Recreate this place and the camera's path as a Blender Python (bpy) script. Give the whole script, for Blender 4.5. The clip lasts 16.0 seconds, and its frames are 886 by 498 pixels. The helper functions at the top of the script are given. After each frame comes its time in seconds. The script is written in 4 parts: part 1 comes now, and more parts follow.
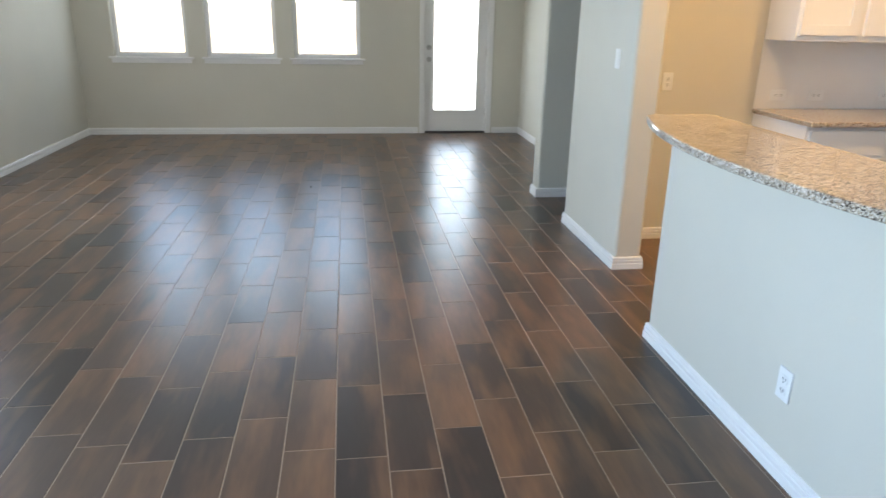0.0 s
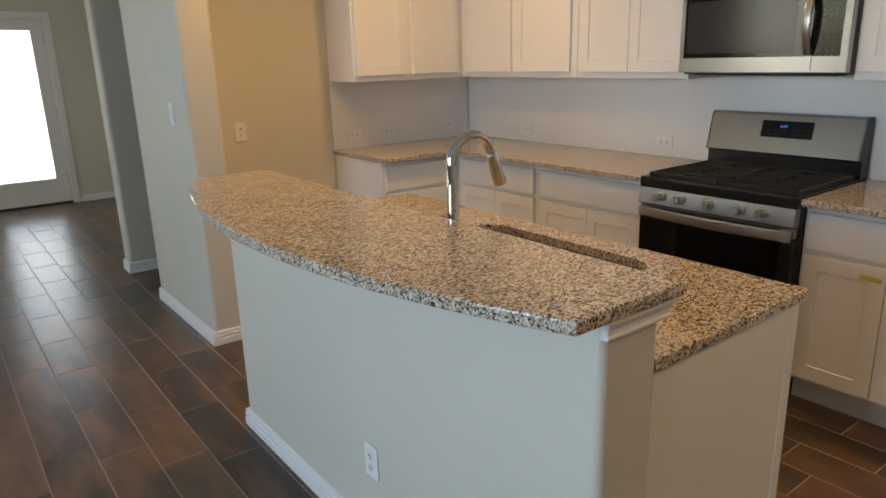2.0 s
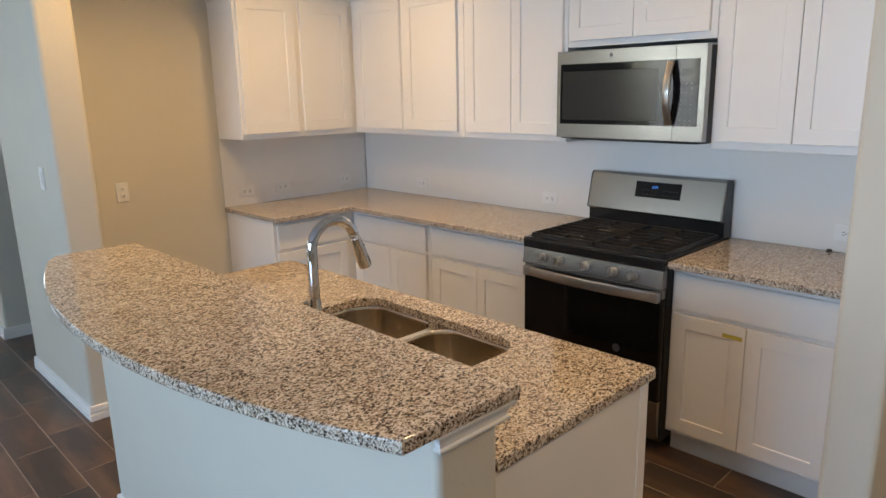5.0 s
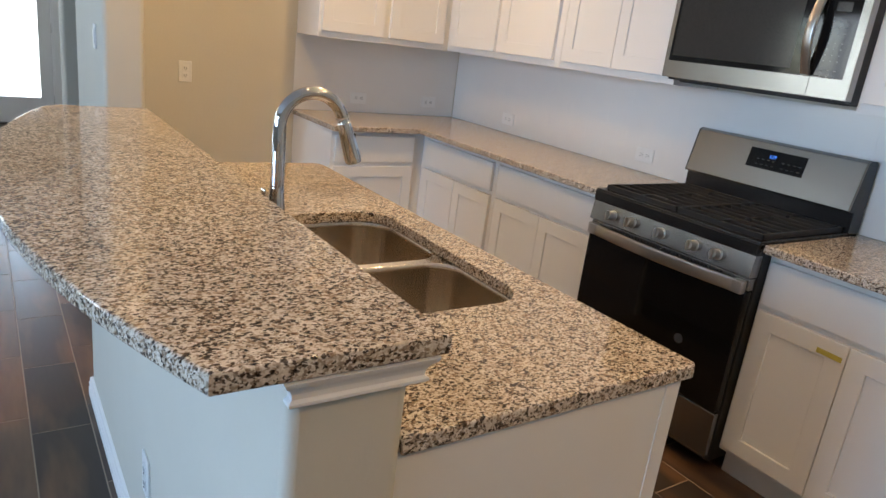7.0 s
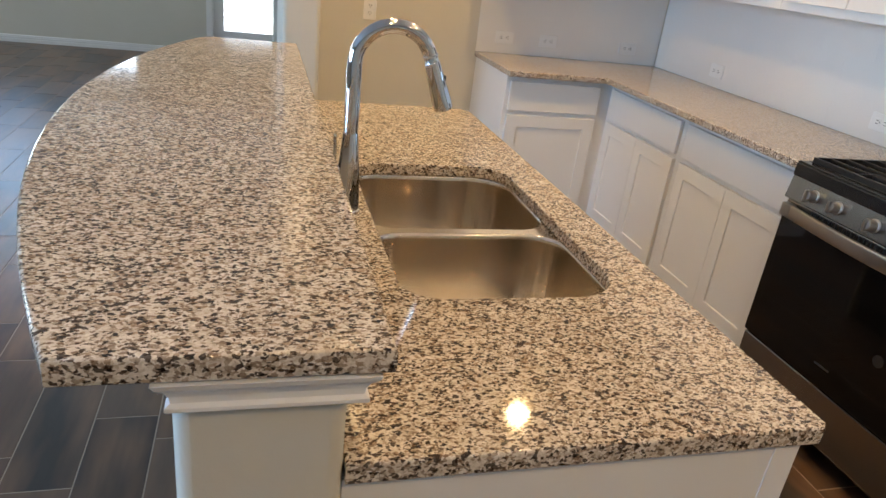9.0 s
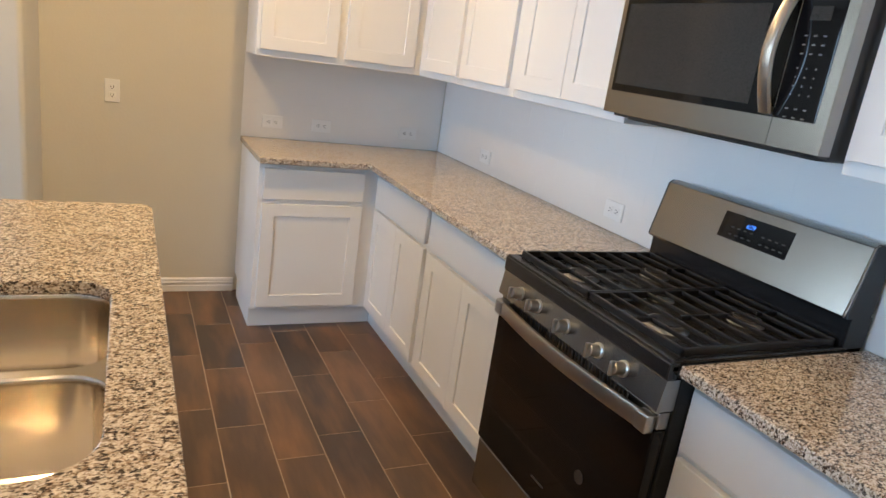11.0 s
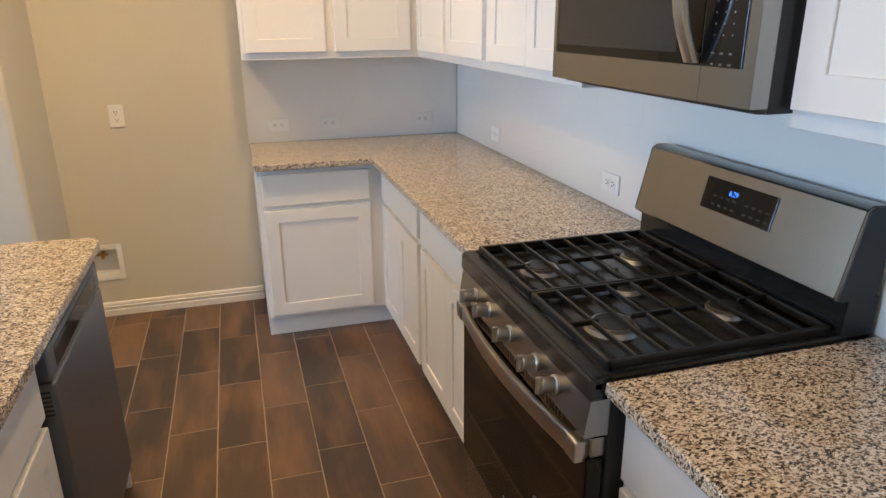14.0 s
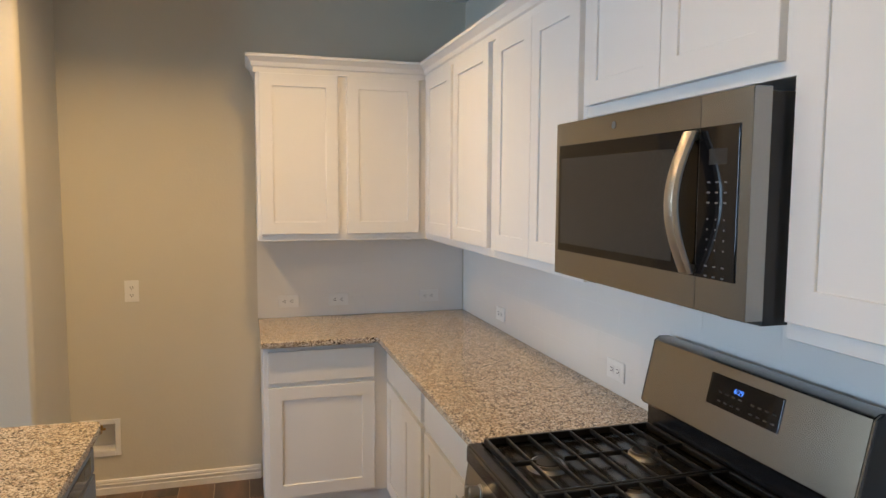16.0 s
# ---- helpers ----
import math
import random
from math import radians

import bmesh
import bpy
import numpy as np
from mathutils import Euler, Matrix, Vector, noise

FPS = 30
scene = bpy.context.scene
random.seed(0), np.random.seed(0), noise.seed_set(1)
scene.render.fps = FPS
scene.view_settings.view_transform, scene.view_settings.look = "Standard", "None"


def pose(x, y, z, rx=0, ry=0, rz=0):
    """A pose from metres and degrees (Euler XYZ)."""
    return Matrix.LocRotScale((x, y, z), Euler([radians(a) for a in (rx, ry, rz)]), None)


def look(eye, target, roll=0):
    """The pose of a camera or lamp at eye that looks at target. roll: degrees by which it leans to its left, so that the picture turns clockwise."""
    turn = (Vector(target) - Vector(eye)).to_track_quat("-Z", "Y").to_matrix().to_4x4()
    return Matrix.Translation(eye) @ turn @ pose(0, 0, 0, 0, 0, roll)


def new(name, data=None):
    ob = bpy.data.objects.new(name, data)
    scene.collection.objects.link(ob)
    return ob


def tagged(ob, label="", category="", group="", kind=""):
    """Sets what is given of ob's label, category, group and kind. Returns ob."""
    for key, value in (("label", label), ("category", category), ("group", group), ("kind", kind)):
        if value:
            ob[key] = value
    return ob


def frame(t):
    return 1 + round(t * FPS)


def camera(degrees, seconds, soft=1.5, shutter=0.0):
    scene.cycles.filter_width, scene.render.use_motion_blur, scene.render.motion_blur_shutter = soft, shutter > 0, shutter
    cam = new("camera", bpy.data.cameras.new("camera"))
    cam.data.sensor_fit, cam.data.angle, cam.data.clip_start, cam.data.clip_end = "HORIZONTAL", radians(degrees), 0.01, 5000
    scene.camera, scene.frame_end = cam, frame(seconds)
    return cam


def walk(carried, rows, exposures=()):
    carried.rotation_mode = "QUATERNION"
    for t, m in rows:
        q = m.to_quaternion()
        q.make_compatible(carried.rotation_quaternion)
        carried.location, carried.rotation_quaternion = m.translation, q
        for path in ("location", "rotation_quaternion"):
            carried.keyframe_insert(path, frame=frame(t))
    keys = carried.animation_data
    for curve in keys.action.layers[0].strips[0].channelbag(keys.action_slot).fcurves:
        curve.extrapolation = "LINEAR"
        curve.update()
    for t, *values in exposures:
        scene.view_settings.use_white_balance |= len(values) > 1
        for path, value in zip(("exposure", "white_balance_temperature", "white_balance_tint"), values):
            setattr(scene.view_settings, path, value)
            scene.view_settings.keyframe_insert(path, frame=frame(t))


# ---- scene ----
cam = camera(66.2, 16.0, shutter=0.15)
PATH = [
    (0, (-4.001, -4.431, 1.499), (-3.732, -2.559, 0.848), 1.1),
    (0.5, (-3.91, -4.425, 1.544), (-3.302, -2.622, 0.929), 0.3),
    (1, (-3.782, -4.368, 1.513), (-2.967, -2.634, 0.939), -1.1),
    (1.5, (-3.601, -4.269, 1.525), (-2.616, -2.62, 0.966), -2.1),
    (2, (-3.481, -4.189, 1.53), (-2.316, -2.658, 0.984), -1.6),
    (2.5, (-3.413, -4.113, 1.54), (-2.062, -2.743, 0.997), -2.2),
    (3, (-3.362, -4.128, 1.557), (-1.933, -2.838, 1.016), -3.5),
    (3.5, (-3.327, -4.2, 1.588), (-1.95, -2.835, 1.096), -1.6),
    (3.7, (-3.327, -4.244, 1.614), (-1.942, -2.89, 1.114), -1.2),
    (5.8, (-3.324, -4.299, 1.672), (-2.031, -2.832, 1.257), 0.5),
    (6, (-3.264, -4.316, 1.652), (-2.035, -2.796, 1.231), 2.9),
    (6.5, (-3.012, -4.23, 1.491), (-1.886, -2.683, 0.908), 8.9),
    (7, (-2.834, -4.13, 1.461), (-1.735, -2.567, 0.872), 7.2),
    (7.5, (-2.728, -4.116, 1.456), (-1.789, -2.507, 0.729), 7.2),
    (8, (-2.62, -4.104, 1.454), (-1.985, -2.38, 0.664), 6.9),
    (8.5, (-2.547, -4.049, 1.446), (-1.951, -2.322, 0.632), 6.0),
    (9, (-2.471, -4.025, 1.452), (-1.944, -2.269, 0.652), 7.1),
    (9.5, (-2.341, -4.024, 1.474), (-1.848, -2.256, 0.681), 8.7),
    (10, (-2.136, -3.968, 1.479), (-1.357, -2.255, 0.801), 11.2),
    (10.2, (-2.079, -3.941, 1.484), (-1.261, -2.237, 0.832), 10.5),
    (12.3, (-1.462, -3.947, 1.572), (-0.646, -2.181, 1.108), 2.7),
    (12.5, (-1.459, -3.946, 1.568), (-0.675, -2.176, 1.065), 0.4),
    (13, (-1.379, -3.973, 1.585), (-0.736, -2.173, 0.995), 0.9),
    (13.5, (-1.322, -3.953, 1.59), (-0.691, -2.129, 1.065), 1.6),
    (14, (-1.272, -3.907, 1.575), (-0.727, -2.094, 0.932), -0.4),
    (14.5, (-1.273, -3.915, 1.614), (-0.716, -2.047, 1.167), -0.0),
    (15, (-1.28, -3.923, 1.648), (-0.702, -2.035, 1.326), 0.1),
    (15.5, (-1.289, -3.935, 1.663), (-0.7, -2.037, 1.435), 0.9),
    (16, (-1.279, -3.924, 1.656), (-0.72, -2.012, 1.481), 0.3),
]
walk(cam, [(t, look(eye, target, roll)) for t, eye, target, roll in PATH],
     [(0.0, 3.14, 7100, 12), (0.5, 2.6, 7150, 12), (1.0, 2.38, 7450, 13), (2.0, 2.28, 7950, 13), (2.5, 2.36, 8100, 13), (3.0, 2.50, 8100, 13), (3.7, 2.56, 7700, 13), (6.0, 2.6, 6700, 12),
      (7.0, 2.68, 6600, 12), (8.0, 2.88, 6500, 11), (9.0, 2.84, 6350, 10), (10.0, 2.95, 6250, 9), (12.5, 2.98, 6350, 10), (14.5, 2.95, 6250, 9), (15.5, 2.69, 6650, 10), (16.0, 2.62, 6750, 10)])

# ---- world, sun, lamps ----
ZC = 0.925          # worktop height
ZB = ZC + 0.165     # raised bar height
CEIL = 2.75

world = bpy.data.worlds.new("world")
scene.world = world
world.use_nodes = True
wn = world.node_tree
sky = wn.nodes.new("ShaderNodeTexSky")
sky.sky_type = 'NISHITA'
sky.sun_disc = False
sky.sun_elevation = radians(48)
sky.sun_rotation = radians(127)
wn.links.new(sky.outputs[0], wn.nodes["Background"].inputs[0])
wn.nodes["Background"].inputs[1].default_value = 0.15

sun_data = bpy.data.lights.new("sun", 'SUN')
sun_data.energy = 3.2
sun_data.angle = radians(0.5)
sun_data.color = (1.0, 0.95, 0.88)
sun = new("sun", sun_data)
sun.matrix_world = look((0, 0, 30), (-0.80 * 20, 0.60 * 20, 30 - 22.2))


def area_lamp(name, eye, target, sx, sy, watts, color, shape='RECTANGLE'):
    d = bpy.data.lights.new(name, 'AREA')
    d.shape = shape
    d.size, d.size_y = sx, sy
    d.energy, d.color = watts, color
    ob = new(name, d)
    ob.matrix_world = look(eye, target)
    return ob


DAY = (0.42, 0.655, 1.0)
WARM = (1.0, 0.63, 0.26)
# daylight through the dining window, outside the walk's view
area_lamp("window_daylight", (-7.16, -3.3, 1.65), (-2.0, -3.3, 1.45), 2.3, 1.35, 13.5, DAY).data.spread = radians(120)
# added fill for the living room; no window is known on this stretch
area_lamp("window_daylight", (-7.16, 0.75, 1.65), (-3.6, 3.2, 1.1), 1.5, 1.35, 6, (0.78, 0.88, 1.0))
area_lamp("door_daylight", (-2.575, 4.77, 1.11), (-2.575, 0.0, 0.9), 0.58, 1.62, 1.5, (0.80, 0.90, 1.0))
for wx in (-6.355, -5.275, -4.225):
    area_lamp("window_daylight", (wx, 4.66, 2.20), (wx, 0.5, 0.2), 0.76, 0.28, 1.1, (0.66, 0.82, 1.0))
# only the y -1.14 pair is known; the rest are unseen added fill
CANS = [(-2.06, -1.14, 2.1), (-1.05, -1.14, 1.7), (-2.06, -3.0, 0.75), (-1.05, -3.0, 0.7), (-2.06, -4.86, 1.4), (-1.05, -4.86, 1.4)]
for cx, cy, watts in CANS:
    area_lamp("downlight_lamp", (cx, cy, CEIL - 0.012), (cx, cy, 0), 0.09, 0.09, watts, WARM, 'DISK').data.spread = radians(142)


# ---- materials ----
def tree(name):
    m = bpy.data.materials.new(name)
    m.use_nodes = True
    nt = m.node_tree
    return m, nt, nt.nodes["Principled BSDF"]


def node(nt, kind, **kw):
    n = nt.nodes.new(kind)
    for k, v in kw.items():
        if k in n.inputs:
            n.inputs[k].default_value = v
    return n


def ramp(nt, fac, stops, mode='LINEAR'):
    r = nt.nodes.new("ShaderNodeValToRGB")
    r.color_ramp.interpolation = mode
    els = r.color_ramp.elements
    while len(els) < len(stops):
        els.new(0.5)
    for e, (p, c) in zip(els, stops):
        e.position, e.color = p, (*c, 1)
    nt.links.new(fac, r.inputs[0])
    return r.outputs[0]


def mix(nt, fac, a, b, blend='MIX'):
    m = nt.nodes.new("ShaderNodeMix")
    m.data_type, m.blend_type = 'RGBA', blend
    for sock, v in ((m.inputs[0], fac), (m.inputs[6], a), (m.inputs[7], b)):
        if isinstance(v, (int, float)):
            sock.default_value = v
        elif isinstance(v, tuple):
            sock.default_value = (*v, 1)
        else:
            nt.links.new(v, sock)
    return m.outputs[2]


def coords(nt, scale=(1, 1, 1)):
    g = nt.nodes.new("ShaderNodeNewGeometry")
    mp = nt.nodes.new("ShaderNodeMapping")
    mp.inputs["Scale"].default_value = scale
    nt.links.new(g.outputs["Position"], mp.inputs["Vector"])
    return mp.outputs[0]


def tex_noise(nt, vec, scale, detail=4, rough=0.55):
    n = node(nt, "ShaderNodeTexNoise", Scale=scale, Detail=detail, Roughness=rough)
    nt.links.new(vec, n.inputs["Vector"])
    return n.outputs[0]


def bump(nt, bsdf, height, strength, distance):
    b = node(nt, "ShaderNodeBump", Strength=strength, Distance=distance)
    nt.links.new(height, b.inputs["Height"])
    nt.links.new(b.outputs[0], bsdf.inputs["Normal"])


def paint(name, color, rough=0.5, grain=160, relief=0.15, vary=0.05, dist=0.002, metal=0.0):
    """A painted or moulded surface: slow tone drift, fine relief, uneven gloss."""
    m, nt, b = tree(name)
    v = coords(nt)
    slow = tex_noise(nt, v, 1.7, 3)
    fine = tex_noise(nt, v, grain, 3)
    lo = tuple(c * (1 - vary) for c in color)
    hi = tuple(min(1, c * (1 + vary)) for c in color)
    nt.links.new(ramp(nt, slow, [(0.3, lo), (0.7, hi)]), b.inputs["Base Color"])
    rr = node(nt, "ShaderNodeMapRange")
    nt.links.new(tex_noise(nt, v, 9, 4), rr.inputs[0])
    rr.inputs[3].default_value, rr.inputs[4].default_value = max(0.02, rough - 0.08), min(1, rough + 0.08)
    nt.links.new(rr.outputs[0], b.inputs["Roughness"])
    b.inputs["Metallic"].default_value = metal
    if relief:
        bump(nt, b, fine, relief, dist)
    return m


M_WALL = paint("wall_paint", (0.62, 0.590, 0.505), 0.62, 70, 0.2, 0.02, 0.004)
M_CEIL = paint("ceiling_paint", (0.86, 0.85, 0.83), 0.8, 60, 0.4, 0.02, 0.005)
M_TRIM = paint("trim_paint", (0.80, 0.79, 0.77), 0.38, 300, 0.05, 0.02)
M_CAB = paint("cabinet_paint", (0.79, 0.775, 0.745), 0.33, 240, 0.06, 0.02)
M_PLASTIC = paint("white_plastic", (0.80, 0.80, 0.78), 0.3, 300, 0.02, 0.02)
M_SLOT = paint("dark_slot", (0.03, 0.03, 0.03), 0.6)
M_BLACK = paint("black_enamel", (0.012, 0.012, 0.013), 0.22, 300, 0.03, 0.1)
M_IRON = paint("cast_iron", (0.008, 0.008, 0.0085), 0.42, 500, 0.25, 0.15)
M_SIDE = paint("black_side_panel", (0.010, 0.0105, 0.011), 0.4, 300, 0.05)
M_RUBBER = paint("dark_threshold", (0.05, 0.045, 0.04), 0.55)
M_STICK = paint("yellow_tape", (0.50, 0.42, 0.08), 0.5)
M_BRASS = paint("brass_valve", (0.55, 0.36, 0.14), 0.35, 200, 0.05, 0.05, metal=1.0)
M_FENCE = paint("fence_wood", (0.38, 0.31, 0.23), 0.8, 40, 0.4, 0.2)
M_GRASS = paint("grass", (0.16, 0.17, 0.08), 0.9, 30, 0.5, 0.4)
M_BRICK = paint("house_brick", (0.36, 0.27, 0.22), 0.85, 20, 0.4, 0.2)
M_ROOF = paint("roof_shingle", (0.10, 0.095, 0.09), 0.9, 15, 0.5, 0.2)
M_CONC = paint("concrete", (0.50, 0.48, 0.44), 0.85, 40, 0.2, 0.06)
M_GREYBTN = paint("key_print", (0.13, 0.13, 0.13), 0.5)


def brushed(name, color, axis, rough=0.27):
    m, nt, b = tree(name)
    sc = [700, 700, 700]
    sc[axis] = 6
    v = coords(nt, tuple(sc))
    n = tex_noise(nt, v, 1.0, 3)
    nt.links.new(ramp(nt, n, [(0.25, tuple(c * 0.975 for c in color)), (0.75, color)]), b.inputs["Base Color"])
    b.inputs["Metallic"].default_value = 1.0
    b.inputs["Roughness"].default_value = rough
    return m


M_STEEL = brushed("stainless_steel", (0.335, 0.326, 0.314), 1, 0.25)
# same stainless, its colour darkened and blued to stand in for dim reflections
M_DWSTEEL = brushed("shade_dimmed_steel", (0.19, 0.215, 0.25), 1, 0.38)
# warm lamplight in the bowls is tinted into this base colour
M_SINK = brushed("sink_steel", (0.74, 0.665, 0.57), 2, 0.17)
M_CHROME = brushed("chrome", (0.62, 0.62, 0.63), 2, 0.035)
M_NICKEL = brushed("satin_nickel", (0.52, 0.50, 0.47), 2, 0.3)

m, nt, b = tree("dark_glass")
b.inputs["Base Color"].default_value = (0.006, 0.006, 0.007, 1)
b.inputs["Roughness"].default_value = 0.05
b.inputs["Specular IOR Level"].default_value = 0.3
M_DGLASS = m

m, nt, b = tree("oven_window_screen")
v = coords(nt)
ck = node(nt, "ShaderNodeTexVoronoi", Scale=420)
nt.links.new(v, ck.inputs["Vector"])
nt.links.new(ramp(nt, ck.outputs[0], [(0.2, (0.016, 0.016, 0.016)), (0.6, (0.042, 0.041, 0.039))]), b.inputs["Base Color"])
b.inputs["Roughness"].default_value = 0.12
b.inputs["Specular IOR Level"].default_value = 0.3
M_SCREEN = m

m, nt, b = tree("window_glass")
b.inputs["Base Color"].default_value = (0.97, 0.99, 0.98, 1)
b.inputs["Roughness"].default_value = 0.0
b.inputs["Transmission Weight"].default_value = 1.0
b.inputs["IOR"].default_value = 1.45
M_GLASS = m

m, nt, b = tree("lamp_lens")
b.inputs["Base Color"].default_value = (0.9, 0.88, 0.84, 1)
b.inputs["Emission Color"].default_value = (1.0, 0.86, 0.66, 1)
b.inputs["Emission Strength"].default_value = 3.5
M_LENS = m

m, nt, b = tree("blue_digits")
b.inputs["Base Color"].default_value = (0.02, 0.08, 0.3, 1)
b.inputs["Emission Color"].default_value = (0.06, 0.25, 1.0, 1)
b.inputs["Emission Strength"].default_value = 0.22
M_BLUE = m

# granite: cream feldspar, taupe and black grains
m, nt, b = tree("granite")
v = coords(nt, (1.0, 1.35, 1.2))
warp = node(nt, "ShaderNodeTexNoise", Scale=130.0, Detail=4.0)
nt.links.new(v, warp.inputs["Vector"])
vm = node(nt, "ShaderNodeVectorMath")
vm.operation = 'MULTIPLY_ADD'
nt.links.new(warp.outputs[1], vm.inputs[0])
vm.inputs[1].default_value = (0.010, 0.010, 0.010)
nt.links.new(v, vm.inputs[2])
def grains(scale):
    """A random value for each irregular crystal."""
    vor = node(nt, "ShaderNodeTexVoronoi", Scale=scale)
    nt.links.new(vm.outputs[0], vor.inputs["Vector"])
    sep = nt.nodes.new("ShaderNodeSeparateColor")
    nt.links.new(vor.outputs["Color"], sep.inputs[0])
    return sep.outputs[0]


cream = ramp(nt, grains(250.0), [(0.0, (0.05, 0.038, 0.032)), (0.09, (0.10, 0.072, 0.055)), (0.14, (0.28, 0.21, 0.155)), (0.34, (0.40, 0.325, 0.25)),
                                 (0.42, (0.62, 0.54, 0.43)), (0.72, (0.74, 0.665, 0.56)), (1.0, (0.82, 0.755, 0.66))])
mica = ramp(nt, grains(175.0), [(0.0, (0.07, 0.058, 0.054)), (0.145, (0.10, 0.078, 0.07)), (0.16, (0.50, 0.41, 0.34)), (0.24, (0.64, 0.54, 0.46)), (0.26, (1, 1, 1))])
col = mix(nt, 0.92, cream, mica, 'MULTIPLY')
cloud = ramp(nt, tex_noise(nt, v, 34, 3), [(0.34, (0.72, 0.66, 0.60)), (0.56, (1, 1, 1))])
col = mix(nt, 0.6, col, cloud, 'MULTIPLY')
fine = tex_noise(nt, v, 420, 2)
col = mix(nt, 0.25, col, ramp(nt, fine, [(0.3, (0.4, 0.35, 0.3)), (0.6, (1, 1, 1))]), 'MULTIPLY')
nt.links.new(col, b.inputs["Base Color"])
b.inputs["Roughness"].default_value = 0.07
bump(nt, b, tex_noise(nt, v, 90, 2), 0.02, 0.001)
M_GRANITE = m

# wood-look porcelain planks; each plank its own tone and streaks
m, nt, b = tree("plank_tile")
oi = nt.nodes.new("ShaderNodeObjectInfo")
ge = nt.nodes.new("ShaderNodeNewGeometry")
ad = node(nt, "ShaderNodeMath")
ad.operation = 'ADD'
nt.links.new(oi.outputs["Random"], ad.inputs[0])
nt.links.new(ge.outputs["Random Per Island"], ad.inputs[1])
fr = node(nt, "ShaderNodeMath")
fr.operation = 'FRACT'
nt.links.new(ad.outputs[0], fr.inputs[0])
tone = ramp(nt, fr.outputs[0], [(0.0, (0.038, 0.030, 0.027)), (0.3, (0.057, 0.038, 0.030)), (0.55, (0.088, 0.056, 0.040)), (0.8, (0.115, 0.070, 0.047)), (1.0, (0.148, 0.090, 0.057))])
cmb = nt.nodes.new("ShaderNodeCombineXYZ")
ml = node(nt, "ShaderNodeMath")
ml.operation = 'MULTIPLY'
ml.inputs[1].default_value = 37.0
nt.links.new(fr.outputs[0], ml.inputs[0])
nt.links.new(ml.outputs[0], cmb.inputs[2])
va = node(nt, "ShaderNodeVectorMath")
va.operation = 'ADD'
nt.links.new(ge.outputs["Position"], va.inputs[0])
nt.links.new(cmb.outputs[0], va.inputs[1])
mp = nt.nodes.new("ShaderNodeMapping")
mp.inputs["Scale"].default_value = (7, 1.6, 1)
nt.links.new(va.outputs[0], mp.inputs["Vector"])
streak = tex_noise(nt, mp.outputs[0], 1.0, 3, 0.5)
col = mix(nt, ramp(nt, streak, [(0.46, (0, 0, 0)), (0.74, (0.8, 0.8, 0.8))]), tone, (0.24, 0.128, 0.070))
col = mix(nt, ramp(nt, streak, [(0.22, (0.5, 0.5, 0.5)), (0.52, (0, 0, 0))]), col, (0.032, 0.029, 0.030))
mp2 = nt.nodes.new("ShaderNodeMapping")
mp2.inputs["Scale"].default_value = (70, 10, 1)
nt.links.new(va.outputs[0], mp2.inputs["Vector"])
grain = tex_noise(nt, mp2.outputs[0], 1.0, 4)
col = mix(nt, 0.3, col, ramp(nt, grain, [(0.3, (0.62, 0.6, 0.58)), (0.7, (1.1, 1.08, 1.05))]), 'MULTIPLY')
nt.links.new(col, b.inputs["Base Color"])
rr = node(nt, "ShaderNodeMapRange")
nt.links.new(streak, rr.inputs[0])
rr.inputs[3].default_value, rr.inputs[4].default_value = 0.25, 0.36
nt.links.new(rr.outputs[0], b.inputs["Roughness"])
bump(nt, b, grain, 0.03, 0.001)
M_TILE = m
M_GROUT = paint("grout", (0.36, 0.285, 0.225), 0.85, 300, 0.2, 0.1)
M_SPLASH = paint("splash_tile", (0.80, 0.785, 0.75), 0.16, 6, 0.06, 0.015, 0.01)
M_SPLASHGROUT = paint("splash_grout", (0.74, 0.745, 0.73), 0.8, 200, 0.1, 0.03)


# ---- building helpers ----
ORIGIN = {}


def face_w(x0):      # a face that looks towards -x: u is y, v is z, w is out
    return lambda u, v, w: (x0 - w, u, v)


def face_e(x0):
    return lambda u, v, w: (x0 + w, u, v)


def face_s(y0):      # a face that looks towards -y: u is x
    return lambda u, v, w: (u, y0 - w, v)


def flat(z0):        # u is x, v is y, w is up
    return lambda u, v, w: (u, v, z0 + w)


def add_box(bm, F, u0, u1, v0, v1, w0, w1):
    vs = [bm.verts.new(F(u, v, w)) for u in (u0, u1) for v in (v0, v1) for w in (w0, w1)]
    for q in ((0, 1, 3, 2), (4, 6, 7, 5), (0, 4, 5, 1), (2, 3, 7, 6), (0, 2, 6, 4), (1, 5, 7, 3)):
        bm.faces.new([vs[i] for i in q])
    return vs


WORLD = flat(0)


def boxes(*dims, F=None, bevel=0.0, seg=2):
    """A bmesh of boxes u0,u1,v0,v1,w0,w1 (x0,x1,y0,y1,z0,z1 without F), edges rounded."""
    bm = bmesh.new()
    for d in dims:
        add_box(bm, F or WORLD, *d)
    bmesh.ops.recalc_face_normals(bm, faces=bm.faces)
    if bevel:
        bmesh.ops.bevel(bm, geom=list(bm.edges), offset=bevel, segments=seg, profile=0.5, affect='EDGES', clamp_overlap=True)
    return bm


def ring_frame(F, u0, u1, v0, v1, r, w0, w1, ch=0.0):
    """A rectangular frame of one piece, r wide, with its edges broken by ch."""
    loops = []
    for i, w in ((0, w0), (0, w1 - ch), (ch, w1), (r - ch, w1), (r, w1 - ch), (r, w0)):
        loops.append([F(u, v, w) for u, v in ((u0 + i, v0 + i), (u1 - i, v0 + i), (u1 - i, v1 - i), (u0 + i, v1 - i))])
    return loft(loops + [loops[0]], False)


